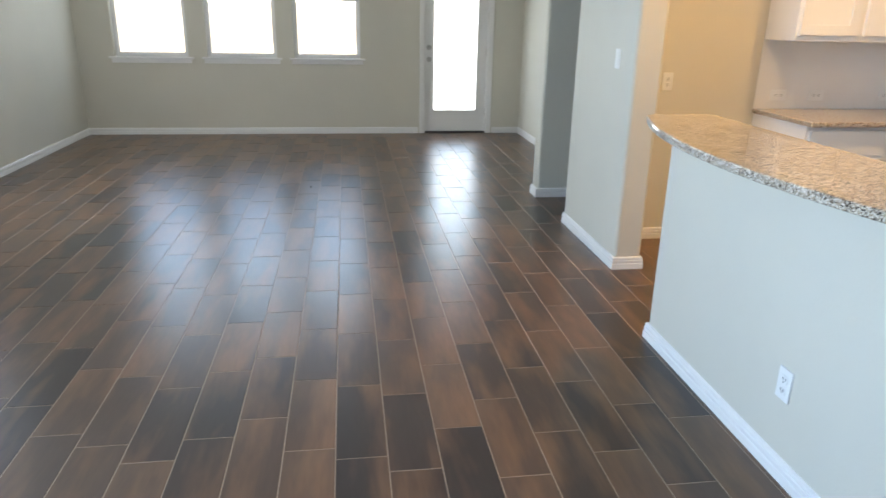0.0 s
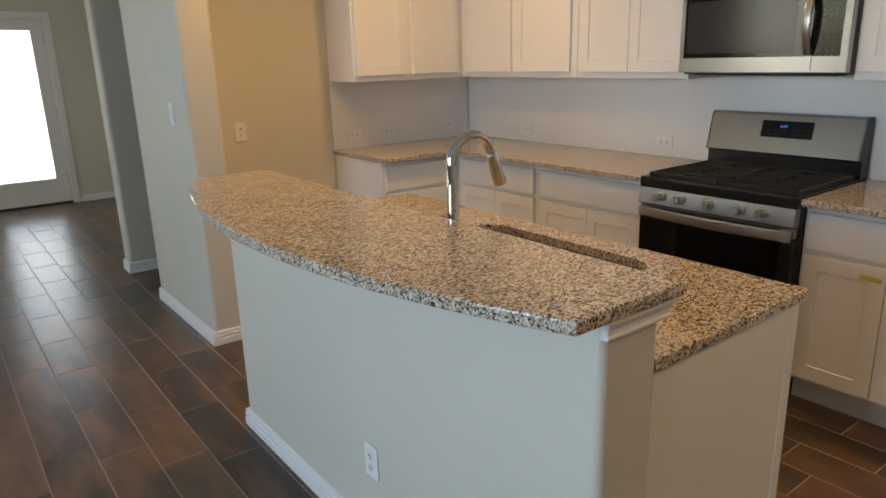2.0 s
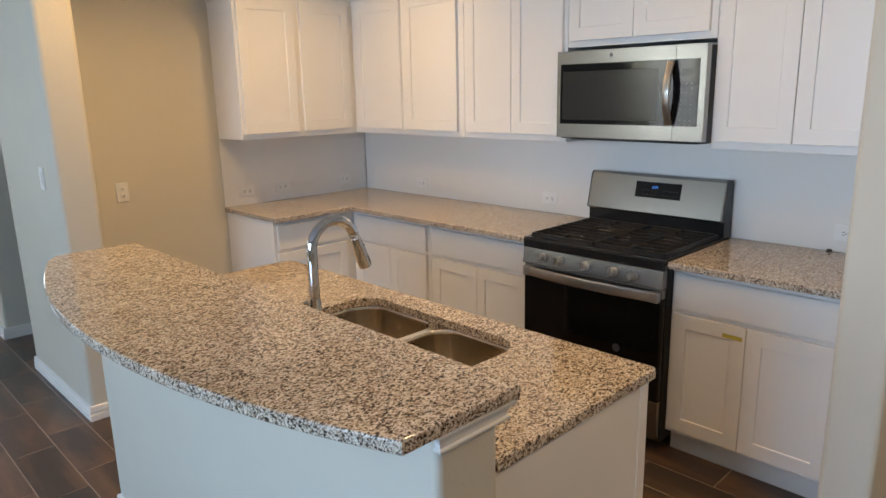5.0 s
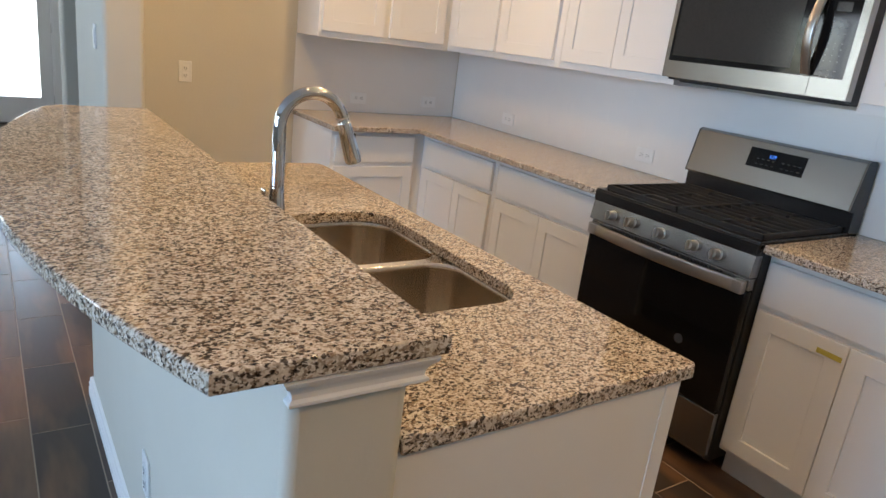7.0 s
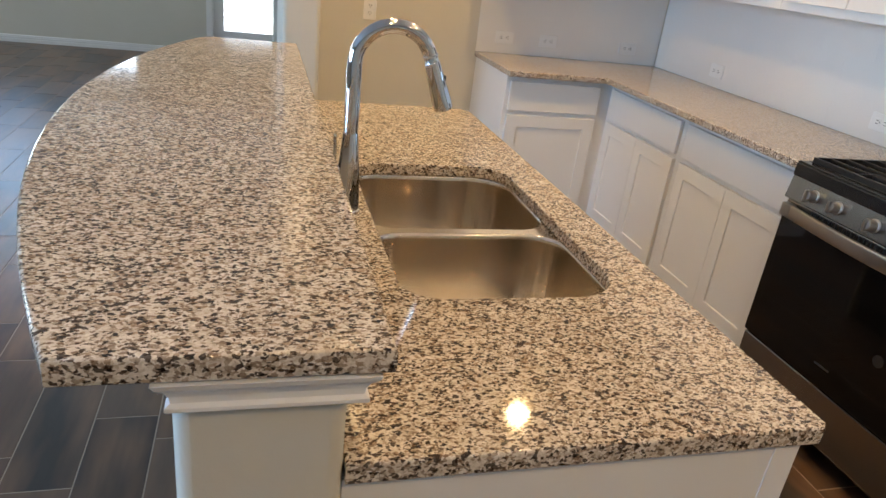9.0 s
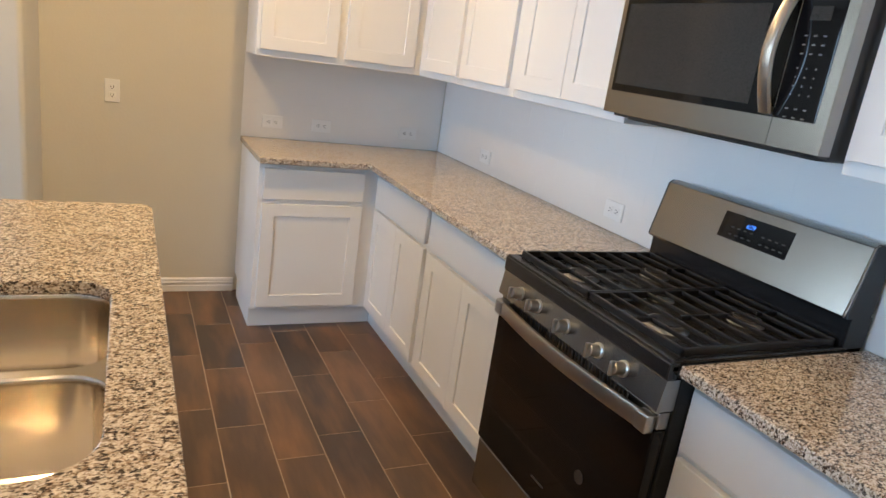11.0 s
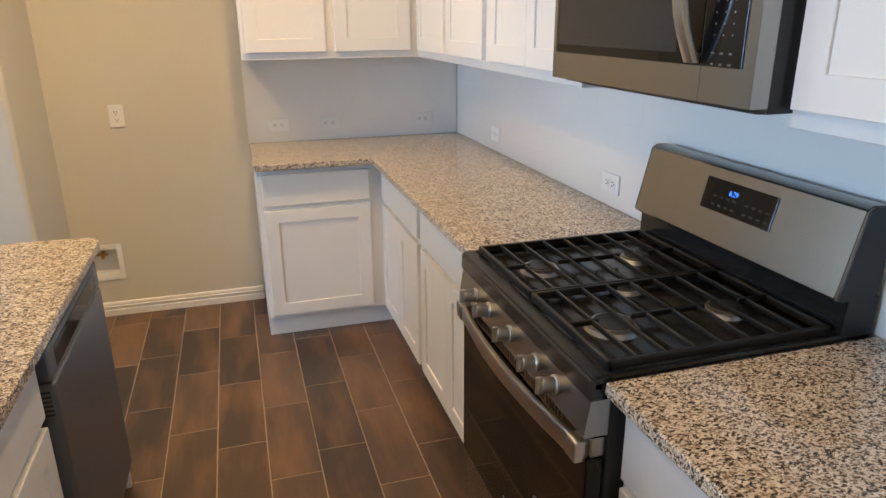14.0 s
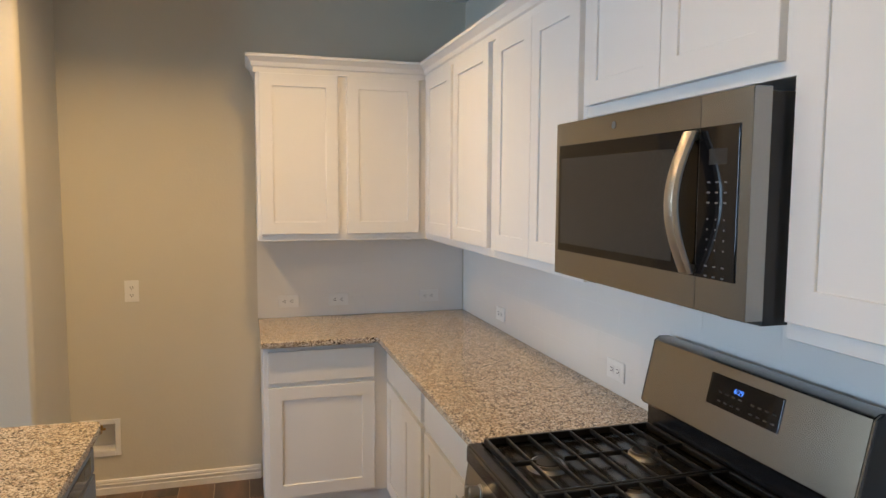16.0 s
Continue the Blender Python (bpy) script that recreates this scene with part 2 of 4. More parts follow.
def upright_box(x0, x1, y0, y1, z0, z1, r=0.02):
    """A wall piece with rounded vertical corners."""
    bm = boxes((x0, x1, y0, y1, z0, z1))
    es = [e for e in bm.edges if abs(e.verts[0].co.z - e.verts[1].co.z) > 0.1]
    bmesh.ops.bevel(bm, geom=es, offset=r, segments=5, profile=0.5, affect='EDGES')
    return bm


def to_mesh(name, bm, material, origin, smooth=False):
    bmesh.ops.recalc_face_normals(bm, faces=bm.faces)
    bmesh.ops.translate(bm, verts=bm.verts, vec=-origin)
    if smooth:      # large flat faces keep their own normals beside rounded edges
        for f in bm.faces:
            f.smooth = True
        for e in bm.edges:
            if len(e.link_faces) == 2:
                a, c = (f.calc_area() for f in e.link_faces)
                e.smooth = e.calc_face_angle(0) < 0.7 and max(a, c) < 8 * min(a, c)
    me = bpy.data.meshes.new(name)
    bm.to_mesh(me)
    bm.free()
    me.materials.append(material)
    return me


def thing(name, at, label, category, group="", kind=""):
    """An empty at a thing's base, under which its parts hang."""
    ob = new(name)
    ob.empty_display_size = 0.1
    ob.location = at
    ORIGIN[ob] = Vector(at)
    return tagged(ob, label, category, group, kind)


def part(name, bm, material, parent, label="", smooth=True):
    o = ORIGIN[parent]
    ob = new(name, to_mesh(name, bm, material, o, smooth))
    ob.parent = parent
    ORIGIN[ob] = o
    return tagged(ob, label)


def single(name, bm, material, at, label, category="", kind="", smooth=True, group=""):
    o = Vector(at)
    ob = new(name, to_mesh(name, bm, material, o, smooth))
    ob.location = o
    ORIGIN[ob] = o
    return tagged(ob, label, category, group, kind)


def prism(points, z0, z1, bevel=0.0):
    bm = bmesh.new()
    f = bm.faces.new([bm.verts.new((x, y, z0)) for x, y in points])
    r = bmesh.ops.extrude_face_region(bm, geom=[f])
    bmesh.ops.translate(bm, verts=[g for g in r["geom"] if isinstance(g, bmesh.types.BMVert)], vec=(0, 0, z1 - z0))
    bmesh.ops.recalc_face_normals(bm, faces=bm.faces)
    if bevel:
        es = [e for e in bm.edges if abs(e.verts[0].co.z - e.verts[1].co.z) < 1e-5]
        bmesh.ops.bevel(bm, geom=es, offset=bevel, segments=3, profile=0.5, affect='EDGES')
    return bm


def rounded(x0, x1, y0, y1, radii, n=7):
    """Corners in the order x0y0, x1y0, x1y1, x0y1."""
    pts = []
    for (cx, cy, sx, sy, a0), r in zip(((x0, y0, 1, 1, 180), (x1, y0, -1, 1, 270), (x1, y1, -1, -1, 0), (x0, y1, 1, -1, 90)), radii):
        for k in range(n):
            a = radians(a0 + 90 * k / (n - 1))
            pts.append((cx + sx * r + r * math.cos(a), cy + sy * r + r * math.sin(a)))
    return pts


def holed(outer, holes, z0, z1, bevel=0.0):
    """A slab with openings through it."""
    bm = bmesh.new()
    edges = []
    for loop in (outer, *holes):
        vs = [bm.verts.new((x, y, z0)) for x, y in loop]
        edges += [bm.edges.new((a, c)) for a, c in zip(vs, vs[1:] + vs[:1])]
    bmesh.ops.triangle_fill(bm, edges=edges, use_beauty=True)
    r = bmesh.ops.extrude_face_region(bm, geom=list(bm.faces))
    bmesh.ops.translate(bm, verts=[g for g in r["geom"] if isinstance(g, bmesh.types.BMVert)], vec=(0, 0, z1 - z0))
    bmesh.ops.recalc_face_normals(bm, faces=bm.faces)
    if bevel:
        es = [e for e in bm.edges if len(e.link_faces) == 2 and abs(e.link_faces[0].normal.dot(e.link_faces[1].normal)) < 0.3
              and abs(e.verts[0].co.z - e.verts[1].co.z) < 1e-5]
        bmesh.ops.bevel(bm, geom=es, offset=bevel, segments=3, profile=0.5, affect='EDGES')
    return bm


def upright_holed(outer, holes, y0, y1):
    """A wall slab along x with openings; loops are (x, z)."""
    bm = holed(outer, holes, y0, y1)
    for vt in bm.verts:
        vt.co = Vector((vt.co.x, vt.co.z, vt.co.y))
    return bm


def rect(a, c, z0, z1):
    return [(a, z0), (c, z0), (c, z1), (a, z1)]


def loft(rings, cap_end=True, cap_start=False):
    bm = bmesh.new()
    vr = [[bm.verts.new(p) for p in r] for r in rings]
    for a, c in zip(vr, vr[1:]):
        for i in range(len(a)):
            j = (i + 1) % len(a)
            bm.faces.new((a[i], a[j], c[j], c[i]))
    if cap_end:
        bm.faces.new(vr[-1])
    if cap_start:
        bm.faces.new(vr[0])
    return bm


def tube(points, radii, n=18):
    """A round bar swept along points."""
    pts = [Vector(p) for p in points]
    if not isinstance(radii, (list, tuple)):
        radii = [radii] * len(pts)
    rings = []
    up = None
    for i, p in enumerate(pts):
        d = (pts[min(i + 1, len(pts) - 1)] - pts[max(i - 1, 0)]).normalized()
        if up is None:
            up = d.orthogonal().normalized()
        up = (up - d * up.dot(d)).normalized()
        s = d.cross(up)
        rings.append([p + radii[i] * (math.cos(2 * math.pi * k / n) * up + math.sin(2 * math.pi * k / n) * s) for k in range(n)])
    return loft(rings, True, True)


def disc(F, u, v, r, w0, w1, n=24, r1=None):
    r1 = r if r1 is None else r1
    ring = lambda rad, w: [F(u + rad * math.cos(2 * math.pi * k / n), v + rad * math.sin(2 * math.pi * k / n), w) for k in range(n)]
    return loft([ring(r, w0), ring(r1, w1)], True, True)


def join(*bms):
    out = bmesh.new()
    for x in bms:
        me = bpy.data.meshes.new("tmp")
        x.to_mesh(me)
        x.free()
        out.from_mesh(me)
        bpy.data.meshes.remove(me)
    return out


def sweep(path, profile):
    """A moulding along path (x, y); profile points are (out to the left of the way, z)."""
    pts = [Vector((x, y)) for x, y in path]
    offs = []
    for i in range(len(pts)):
        ns = []
        for a, c in ((i - 1, i), (i, i + 1)):
            if a >= 0 and c < len(pts):
                d = (pts[c] - pts[a]).normalized()
                ns.append(Vector((-d.y, d.x)))
        offs.append(ns[0] if len(ns) == 1 else (ns[0] + ns[1]) / (1 + ns[0].dot(ns[1])))
    rings = [[(p.x + o.x * w, p.y + o.y * w, z) for w, z in profile] for p, o in zip(pts, offs)]
    return loft(rings, True, True)


BASE_PROFILE = [(0.0, 0.0), (0.015, 0.0), (0.015, 0.034), (0.011, 0.037), (0.011, 0.042), (0.0135, 0.045), (0.0135, 0.056), (0.0095, 0.059), (0.0095, 0.064), (0.011, 0.067), (0.008, 0.076), (0.0, 0.080)]


def baseboard(*path):
    single("baseboard", sweep(path, BASE_PROFILE), M_TRIM, (*path[0], 0), "white painted baseboard along the wall", "baseboard", "structure")


# ---- structure ----
XW, YN, YS = -7.21, 4.635, -6.6
single("ground", boxes((-120, 120, 4.9, 240, -0.25, -0.15), (-120, 120, -240, 4.9, -0.25, -0.20)), M_GRASS, (0, 60, -0.2), "green lawn around the house", "ground", "structure")
floor = single("floor", boxes((XW, 0.3, YS, YN + 0.1, -0.15, -0.0012)), M_GROUT, (-3.5, -1, 0), "floor of brown wood-look plank tiles", "floor", "structure")
single("pavement", boxes((-5.2, -0.5, YN + 0.15, 9.6, -0.15, -0.06)), M_CONC, (-2.8, 6.4, -0.06), "pale concrete patio slab outside the glass door", "patio", "structure")
single("ceiling", boxes((XW - 0.15, 0.3, YS - 0.15, YN + 0.15, CEIL, CEIL + 0.12)), M_CEIL, (-3.5, -1, CEIL), "white textured ceiling", "ceiling", "structure")

WINS = [(-6.79, -5.92), (-5.70, -4.85), (-4.64, -3.81)]
WZ0, WZ1 = 0.95, 2.35
DX0, DX1, DZ1 = -2.995, -2.145, 2.05
single("wall_north", upright_holed([(XW - 0.15, 0), (DX0, 0), (DX0, DZ1), (DX1, DZ1), (DX1, 0), (-1.5, 0), (-1.5, CEIL), (XW - 0.15, CEIL)], [rect(a, c, WZ0, WZ1) for a, c in WINS], YN, YN + 0.15), M_WALL, (-4.5, YN, 0), "light greige painted wall with three windows", "wall", "structure", smooth=False)
WY0, WY1 = -4.45, -2.15
single("wall_west", boxes((XW - 0.15, XW, YS, WY0, 0, CEIL), (XW - 0.15, XW, WY1, -0.05, 0, CEIL), (XW - 0.15, XW, 1.55, YN, 0, CEIL), (XW - 0.15, XW, WY0, WY1, 0, WZ0), (XW - 0.15, XW, WY0, WY1, WZ1, CEIL), (XW - 0.15, XW, -0.05, 1.55, 0, WZ0), (XW - 0.15, XW, -0.05, 1.55, WZ1, CEIL)),
       M_WALL, (XW, 0, 0), "light greige painted wall", "wall", "structure")
single("wall_south", boxes((XW - 0.15, -5.75, YS - 0.15, YS, 0, CEIL), (-5.75, 0.15, YS - 0.15, YS, 0, CEIL)),
       M_WALL, (-3.5, YS, 0), "light greige painted wall", "wall", "structure")
single("wall_living_east", boxes((-1.70, -1.50, 1.37, YN, 0, CEIL)), M_WALL, (-1.6, 3, 0), "light greige painted wall", "wall", "structure")
single("wall_hall_end", upright_box(-2.37, -1.502, 1.205, 1.37, 0, CEIL, 0.022), M_WALL, (-2, 1.28, 0), "greige wall end with rounded corner", "wall", "structure")
single("wall_stub", upright_box(-2.362, -2.185, -0.592, 0.45, 0, CEIL, 0.022), M_WALL, (-2.26, 0, 0), "greige wall end beside the fridge space", "wall", "structure")
single("wall_kitchen_north", upright_holed(rect(-2.187, 0.15, 0, CEIL), [rect(-2.120, -1.970, 0.240, 0.387)], 0, 0.09), M_WALL, (-1, 0, 0), "greige painted kitchen wall", "wall", "structure", smooth=False)
single("wall_hall_south", boxes((-2.183, 0.15, 0.092, 0.44, 0, CEIL)), M_WALL, (-1, 0.2, 0), "greige painted hall wall", "wall", "structure")
single("wall_hall_back", boxes((0.0, 0.15, 0.44, 1.37, 0, CEIL), (-1.50, 0.15, 1.37, 1.5, 0, CEIL)), M_WALL, (0, 1, 0), "greige painted hall wall", "wall", "structure")
single("wall_kitchen_east", boxes((0, 0.15, YS, 0, 0, CEIL)), M_WALL, (0, -2, 0), "greige painted wall behind the range", "wall", "structure")
PY0, PY1, PX = -3.80, -3.635, -0.86
single("wall_partition", upright_box(PX, -0.001, PY0, PY1, 0, CEIL, 0.022), M_WALL, (-0.4, -3.7, 0), "greige partition wall end with rounded corners", "wall", "structure")

baseboard((-3.07, YN), (XW, YN), (XW, -2.0))
baseboard((-1.70, 1.37), (-1.70, YN), (-2.07, YN))
baseboard((-1.5, 1.205), (-2.37, 1.205), (-2.37, 1.37), (-1.72, 1.37))
baseboard((-1.215, 0.0), (-2.185, 0.0), (-2.185, -0.592), (-2.362, -0.592), (-2.362, 0.45))
baseboard((-0.02, PY0), (PX, PY0), (PX, PY1), (-0.70, PY1))


# ---- windows and glass door ----
def window_unit(index, x0, x1, y, F=None, sill=True):
    at = ((x0 + x1) / 2, y, WZ0) if F is None else F((x0 + x1) / 2, WZ0, 0)
    F = F or (lambda u, v, d: (u, y + 0.07 + d, v))
    w = thing("window_%d" % index, at, "white vinyl single-hung window with painted sill", "window", "windows", "structure")
    zm = 1.655
    fr = 0.028
    part("window_frame", ring_frame(F, x0, x1, WZ0, WZ1, fr, 0.07, 0.0), M_TRIM, w)
    a, c = x0 + fr, x1 - fr
    s = 0.022
    for n, (z0, z1, d) in enumerate(((WZ0 + fr, zm + 0.015, 0.008), (zm - 0.015, WZ1 - fr, 0.036))):
        part("sash", ring_frame(F, a, c, z0, z1, s, d + 0.024, d), M_TRIM, w)
        p = part("pane", boxes((a + s, c - s, z0 + s, z1 - s, d + 0.01, d + 0.014), F=F), M_GLASS, w, smooth=False)
        p.visible_shadow = False
    part("window_sill", boxes((x0 - 0.06, x1 + 0.06, WZ0 - 0.022, WZ0, -0.105, -0.005), F=F, bevel=0.005), M_TRIM, w)
    part("apron", boxes((x0 - 0.035, x1 + 0.035, WZ0 - 0.072, WZ0 - 0.022, -0.084, -0.07), F=F, bevel=0.004), M_TRIM, w)


for i, (a, c) in enumerate(WINS):
    window_unit(i + 1, a, c, YN)
window_unit(4, WY0, -3.302, 0, lambda u, v, d: (XW - 0.07 - d, u, v))
window_unit(5, -3.298, WY1, 0, lambda u, v, d: (XW - 0.07 - d, u, v))
# windows 6 and 7 are unseen, added as an opening for the living-room fill
window_unit(6, -0.05, 0.748, 0, lambda u, v, d: (XW - 0.07 - d, u, v))
window_unit(7, 0.752, 1.55, 0, lambda u, v, d: (XW - 0.07 - d, u, v))

# half-light exterior door
d = thing("door_1", ((DX0 + DX1) / 2, YN, 0), "white full-lite exterior door with satin nickel hardware, closed", "door", "", "structure")
F = lambda u, v, w: (u, YN + 0.05 + w, v)
GX0, GX1, GZ0, GZ1 = -2.865, -2.285, 0.29, 1.925
sx0, sx1 = DX0 + 0.02, DX1 - 0.02
slab = part("slab", upright_holed(rect(sx0, sx1, 0.02, DZ1 - 0.02), [rect(GX0, GX1, GZ0, GZ1)], YN + 0.05, YN + 0.094), M_TRIM, d, smooth=False)
q = 0.025
part("lite_frame", ring_frame(F, GX0 - q, GX1 + q, GZ0 - q, GZ1 + q, q + 0.006, 0.054, -0.010), M_TRIM, slab)
p = part("pane", boxes((GX0, GX1, GZ0, GZ1, 0.018, 0.026), F=F), M_GLASS, slab, smooth=False)
p.visible_shadow = False
FI = face_s(YN + 0.05)
for z, r in ((1.10, 0.024), (0.95, 0.026)):
    part("deadbolt" if z > 1 else "door_knob", join(disc(FI, -2.925, z, 0.033, 0, 0.010), disc(FI, -2.925, z, r * 0.55, 0.010, 0.035), disc(FI, -2.925, z, r, 0.035, 0.062, r1=r * 0.8)), M_NICKEL, slab)
for z in (0.28, 1.05, 1.82):
    part("hinge", boxes((sx1 - 0.004, sx1 + 0.018, z - 0.05, z + 0.05, 0, 0.012), F=FI, bevel=0.002), M_NICKEL, slab)
part("jamb", boxes((DX0, DX0 + 0.018, YN, YN + 0.15, 0, DZ1), (DX1 - 0.018, DX1, YN, YN + 0.15, 0, DZ1), (DX0 + 0.018, DX1 - 0.018, YN, YN + 0.15, DZ1 - 0.018, DZ1)), M_TRIM, d)
cw = 0.057
part("casing", boxes((DX0 - cw, DX0 + 0.006, 0, DZ1 + cw, 0.0, 0.016), (DX1 - 0.006, DX1 + cw, 0, DZ1 + cw, 0.0, 0.016), (DX0 + 0.006, DX1 - 0.006, DZ1 - 0.006, DZ1 + cw, 0.0, 0.016), F=face_s(YN), bevel=0.004), M_TRIM, d)
part("threshold", boxes((DX0 + 0.018, DX1 - 0.018, YN + 0.005, YN + 0.14, 0.0, 0.02), bevel=0.004), M_RUBBER, d, "dark metal threshold")


# ---- kitchen cabinets ----
def shaker(parent, F, u0, u1, v0, v1, name="door"):
    r, t = 0.064, 0.019
    ob = part(name, ring_frame(F, u0, u1, v0, v1, r, 0, t, 0.0016), M_CAB, parent, smooth=False)
    part("panel", boxes((u0 + r - 0.004, u1 - r + 0.004, v0 + r - 0.004, v1 - r + 0.004, 0, 0.0125), F=F), M_CAB, ob, smooth=False)
    return ob


def slab_front(parent, F, u0, u1, v0, v1):
    return part("drawer_front", boxes((u0, u1, v0, v1, 0, 0.019), F=F, bevel=0.003), M_CAB, parent)


def cabinet(name, at, body_dims, F, doors, drawers, label, toe=None):
    c = thing(name, at, label, "cabinet", "kitchen cabinets")
    part("body", boxes(*body_dims, bevel=0.0015, seg=1), M_CAB, c, smooth=False)
    if toe:
        part("toe_kick", boxes(toe), M_CAB, c, smooth=False)
    for dr in drawers:
        slab_front(c, F, *dr)
    for do in doors:
        shaker(c, F, *do)
    return c


TOE = 0.115
UB, UT = 1.385, 2.258
BZ = ZC - 0.031     # top of base cabinets
DV = (0.135, 0.690)
DRV = (0.712, 0.868)
FY = face_s(-0.590)
FX = face_w(-0.590)
cabinet("base_cabinet", (-0.93, -0.3, 0), [(-1.207, -0.003, -0.590, -0.003, TOE, BZ)], FY,
        [(-1.185, -0.665, *DV)], [(-1.185, -0.665, *DRV)], "white shaker base cabinet with one drawer beside the fridge space", (-1.207, -0.536, -0.535, -0.1, 0, TOE))
cabinet("base_cabinet", (-0.3, -1.0, 0), [(-0.590, -0.003, -1.352, -0.593, TOE, BZ)], FX,
        [(-1.325, -0.985, *DV), (-0.982, -0.640, *DV)], [(-1.325, -0.640, *DRV)], "white shaker base cabinet with one wide drawer in the corner", (-0.535, -0.1, -1.352, -0.536, 0, TOE))
cabinet("base_cabinet", (-0.3, -1.74, 0), [(-0.590, -0.003, -2.130, -1.354, TOE, BZ)], FX,
        [(-2.100, -1.7405, *DV), (-1.739, -1.380, *DV)], [(-2.100, -1.380, *DRV)], "white shaker base cabinet with one wide drawer beside the range", (-0.535, -0.1, -2.130, -1.354, 0, TOE))
FX2 = face_w(-0.598)
cab = cabinet("base_cabinet", (-0.3, -3.26, 0), [(-0.598, -0.003, -3.632, -2.915, TOE, BZ)], FX2,
              [(-3.600, -3.252, *DV), (-3.249, -2.930, *DV)], [(-3.600, -2.930, *DRV)], "white shaker base cabinet with yellow tape on a door", (-0.535, -0.1, -3.632, -2.915, 0, TOE))
tape = boxes((-3.238, -3.155, 0.632, 0.650, 0.0192, 0.0200), F=FX2)
bmesh.ops.rotate(tape, verts=tape.verts, cent=(-0.61, -3.195, 0.641), matrix=Matrix.Rotation(radians(2), 3, 'X'))
part("tape", tape, M_STICK, cab, "yellow-green tape strip")

UFY = face_s(-0.325)
UFX = face_w(-0.325)
UV = (1.420, 2.235)
cabinet("wall_cabinet", (-0.77, -0.16, UB), [(-1.215, -0.003, -0.325, -0.003, UB, UT)], UFY, [(-1.198, -0.803, *UV), (-0.757, -0.369, *UV)], [], "white shaker wall cabinet with two doors")
cabinet("wall_cabinet", (-0.16, -0.85, UB), [(-0.325, -0.003, -1.395, -0.327, UB, UT)], UFX, [(-0.840, -0.380, *UV), (-1.348, -0.880, *UV)], [], "white shaker wall cabinet with two doors")
cabinet("wall_cabinet", (-0.16, -1.76, UB), [(-0.325, -0.003, -2.135, -1.397, UB, UT)], UFX, [(-1.768, -1.425, *UV), (-2.112, -1.771, *UV)], [], "white shaker wall cabinet with paired doors")
cabinet("wall_cabinet", (-0.16, -2.52, 1.862), [(-0.325, -0.003, -2.915, -2.137, 1.862, UT)], UFX, [(-2.513, -2.150, 1.893, UV[1]), (-2.885, -2.516, 1.893, UV[1])], [], "short white shaker cabinet over the microwave")
cabinet("wall_cabinet", (-0.16, -3.27, UB), [(-0.325, -0.003, -3.632, -2.917, UB, UT)], UFX, [(-3.262, -2.930, *UV), (-3.600, -3.265, *UV)], [], "white shaker wall cabinet with two doors")
CROWN = [(0.0, UT - 0.022), (0.010, UT - 0.022), (0.010, UT + 0.004), (0.018, UT + 0.010), (0.022, UT + 0.030), (0.040, UT + 0.048), (0.046, UT + 0.052), (0.046, UT + 0.066), (-0.06, UT + 0.066), (-0.06, UT + 0.002), (0.0, UT + 0.002)]
single("crown_moulding", sweep([(-0.325, -3.632), (-0.325, -0.325), (-1.215, -0.325), (-1.215, -0.004)], CROWN), M_CAB, (-0.33, -1.5, UT), "white stepped crown moulding on top of the wall cabinets", "moulding", smooth=False)

# ---- worktops ----
single("worktop", prism([(-1.217, -0.002), (-1.217, -0.645), (-0.665, -0.645), (-0.655, -0.655), (-0.655, -2.137), (-0.002, -2.137), (-0.002, -0.002)][::-1], ZC - 0.030, ZC, 0.004),
       M_GRANITE, (-0.5, -0.8, ZC), "speckled cream, brown and black granite worktop", "worktop")
single("worktop", prism([(-0.002, -2.914), (-0.655, -2.914), (-0.655, -3.633), (-0.002, -3.633)], ZC - 0.030, ZC, 0.004),
       M_GRANITE, (-0.3, -3.3, ZC), "speckled granite worktop piece between range and partition", "worktop")

# ---- splashback of long white tiles ----
def splash(name, F, u0, u1, v0, v1, label):
    s = thing(name, F((u0 + u1) / 2, v0, 0), label, "splashback", "", "structure")
    part("grout_bed", boxes((u0, u1, v0, v1, 0.001, 0.0048), F=F), M_SPLASHGROUT, s, smooth=False)
    tw, th, row = 0.305, 0.1015, 0
    v = v0
    while v < v1 - 0.01:
        u = u0 - (tw * 0.5 if row % 2 else 0)
        while u < u1 - 0.005:
            a, c, e = max(u, u0), min(u + tw, u1), min(v + th, v1)
            if c - a > 0.012:
                part("tile", boxes((a + 0.0004, c - 0.0004, v + 0.0004, e - 0.0004, 0.002, 0.0054), F=F), M_SPLASH, s, smooth=False)
            u += tw
        v += th
        row += 1


splash("splashback", face_s(0), -1.217, -0.010, ZC + 0.001, UB - 0.001, "glossy white tile splashback on the end wall")
splash("splashback", face_w(0), -3.634, -0.008, ZC + 0.001, UB - 0.001, "glossy white tile splashback behind the range")


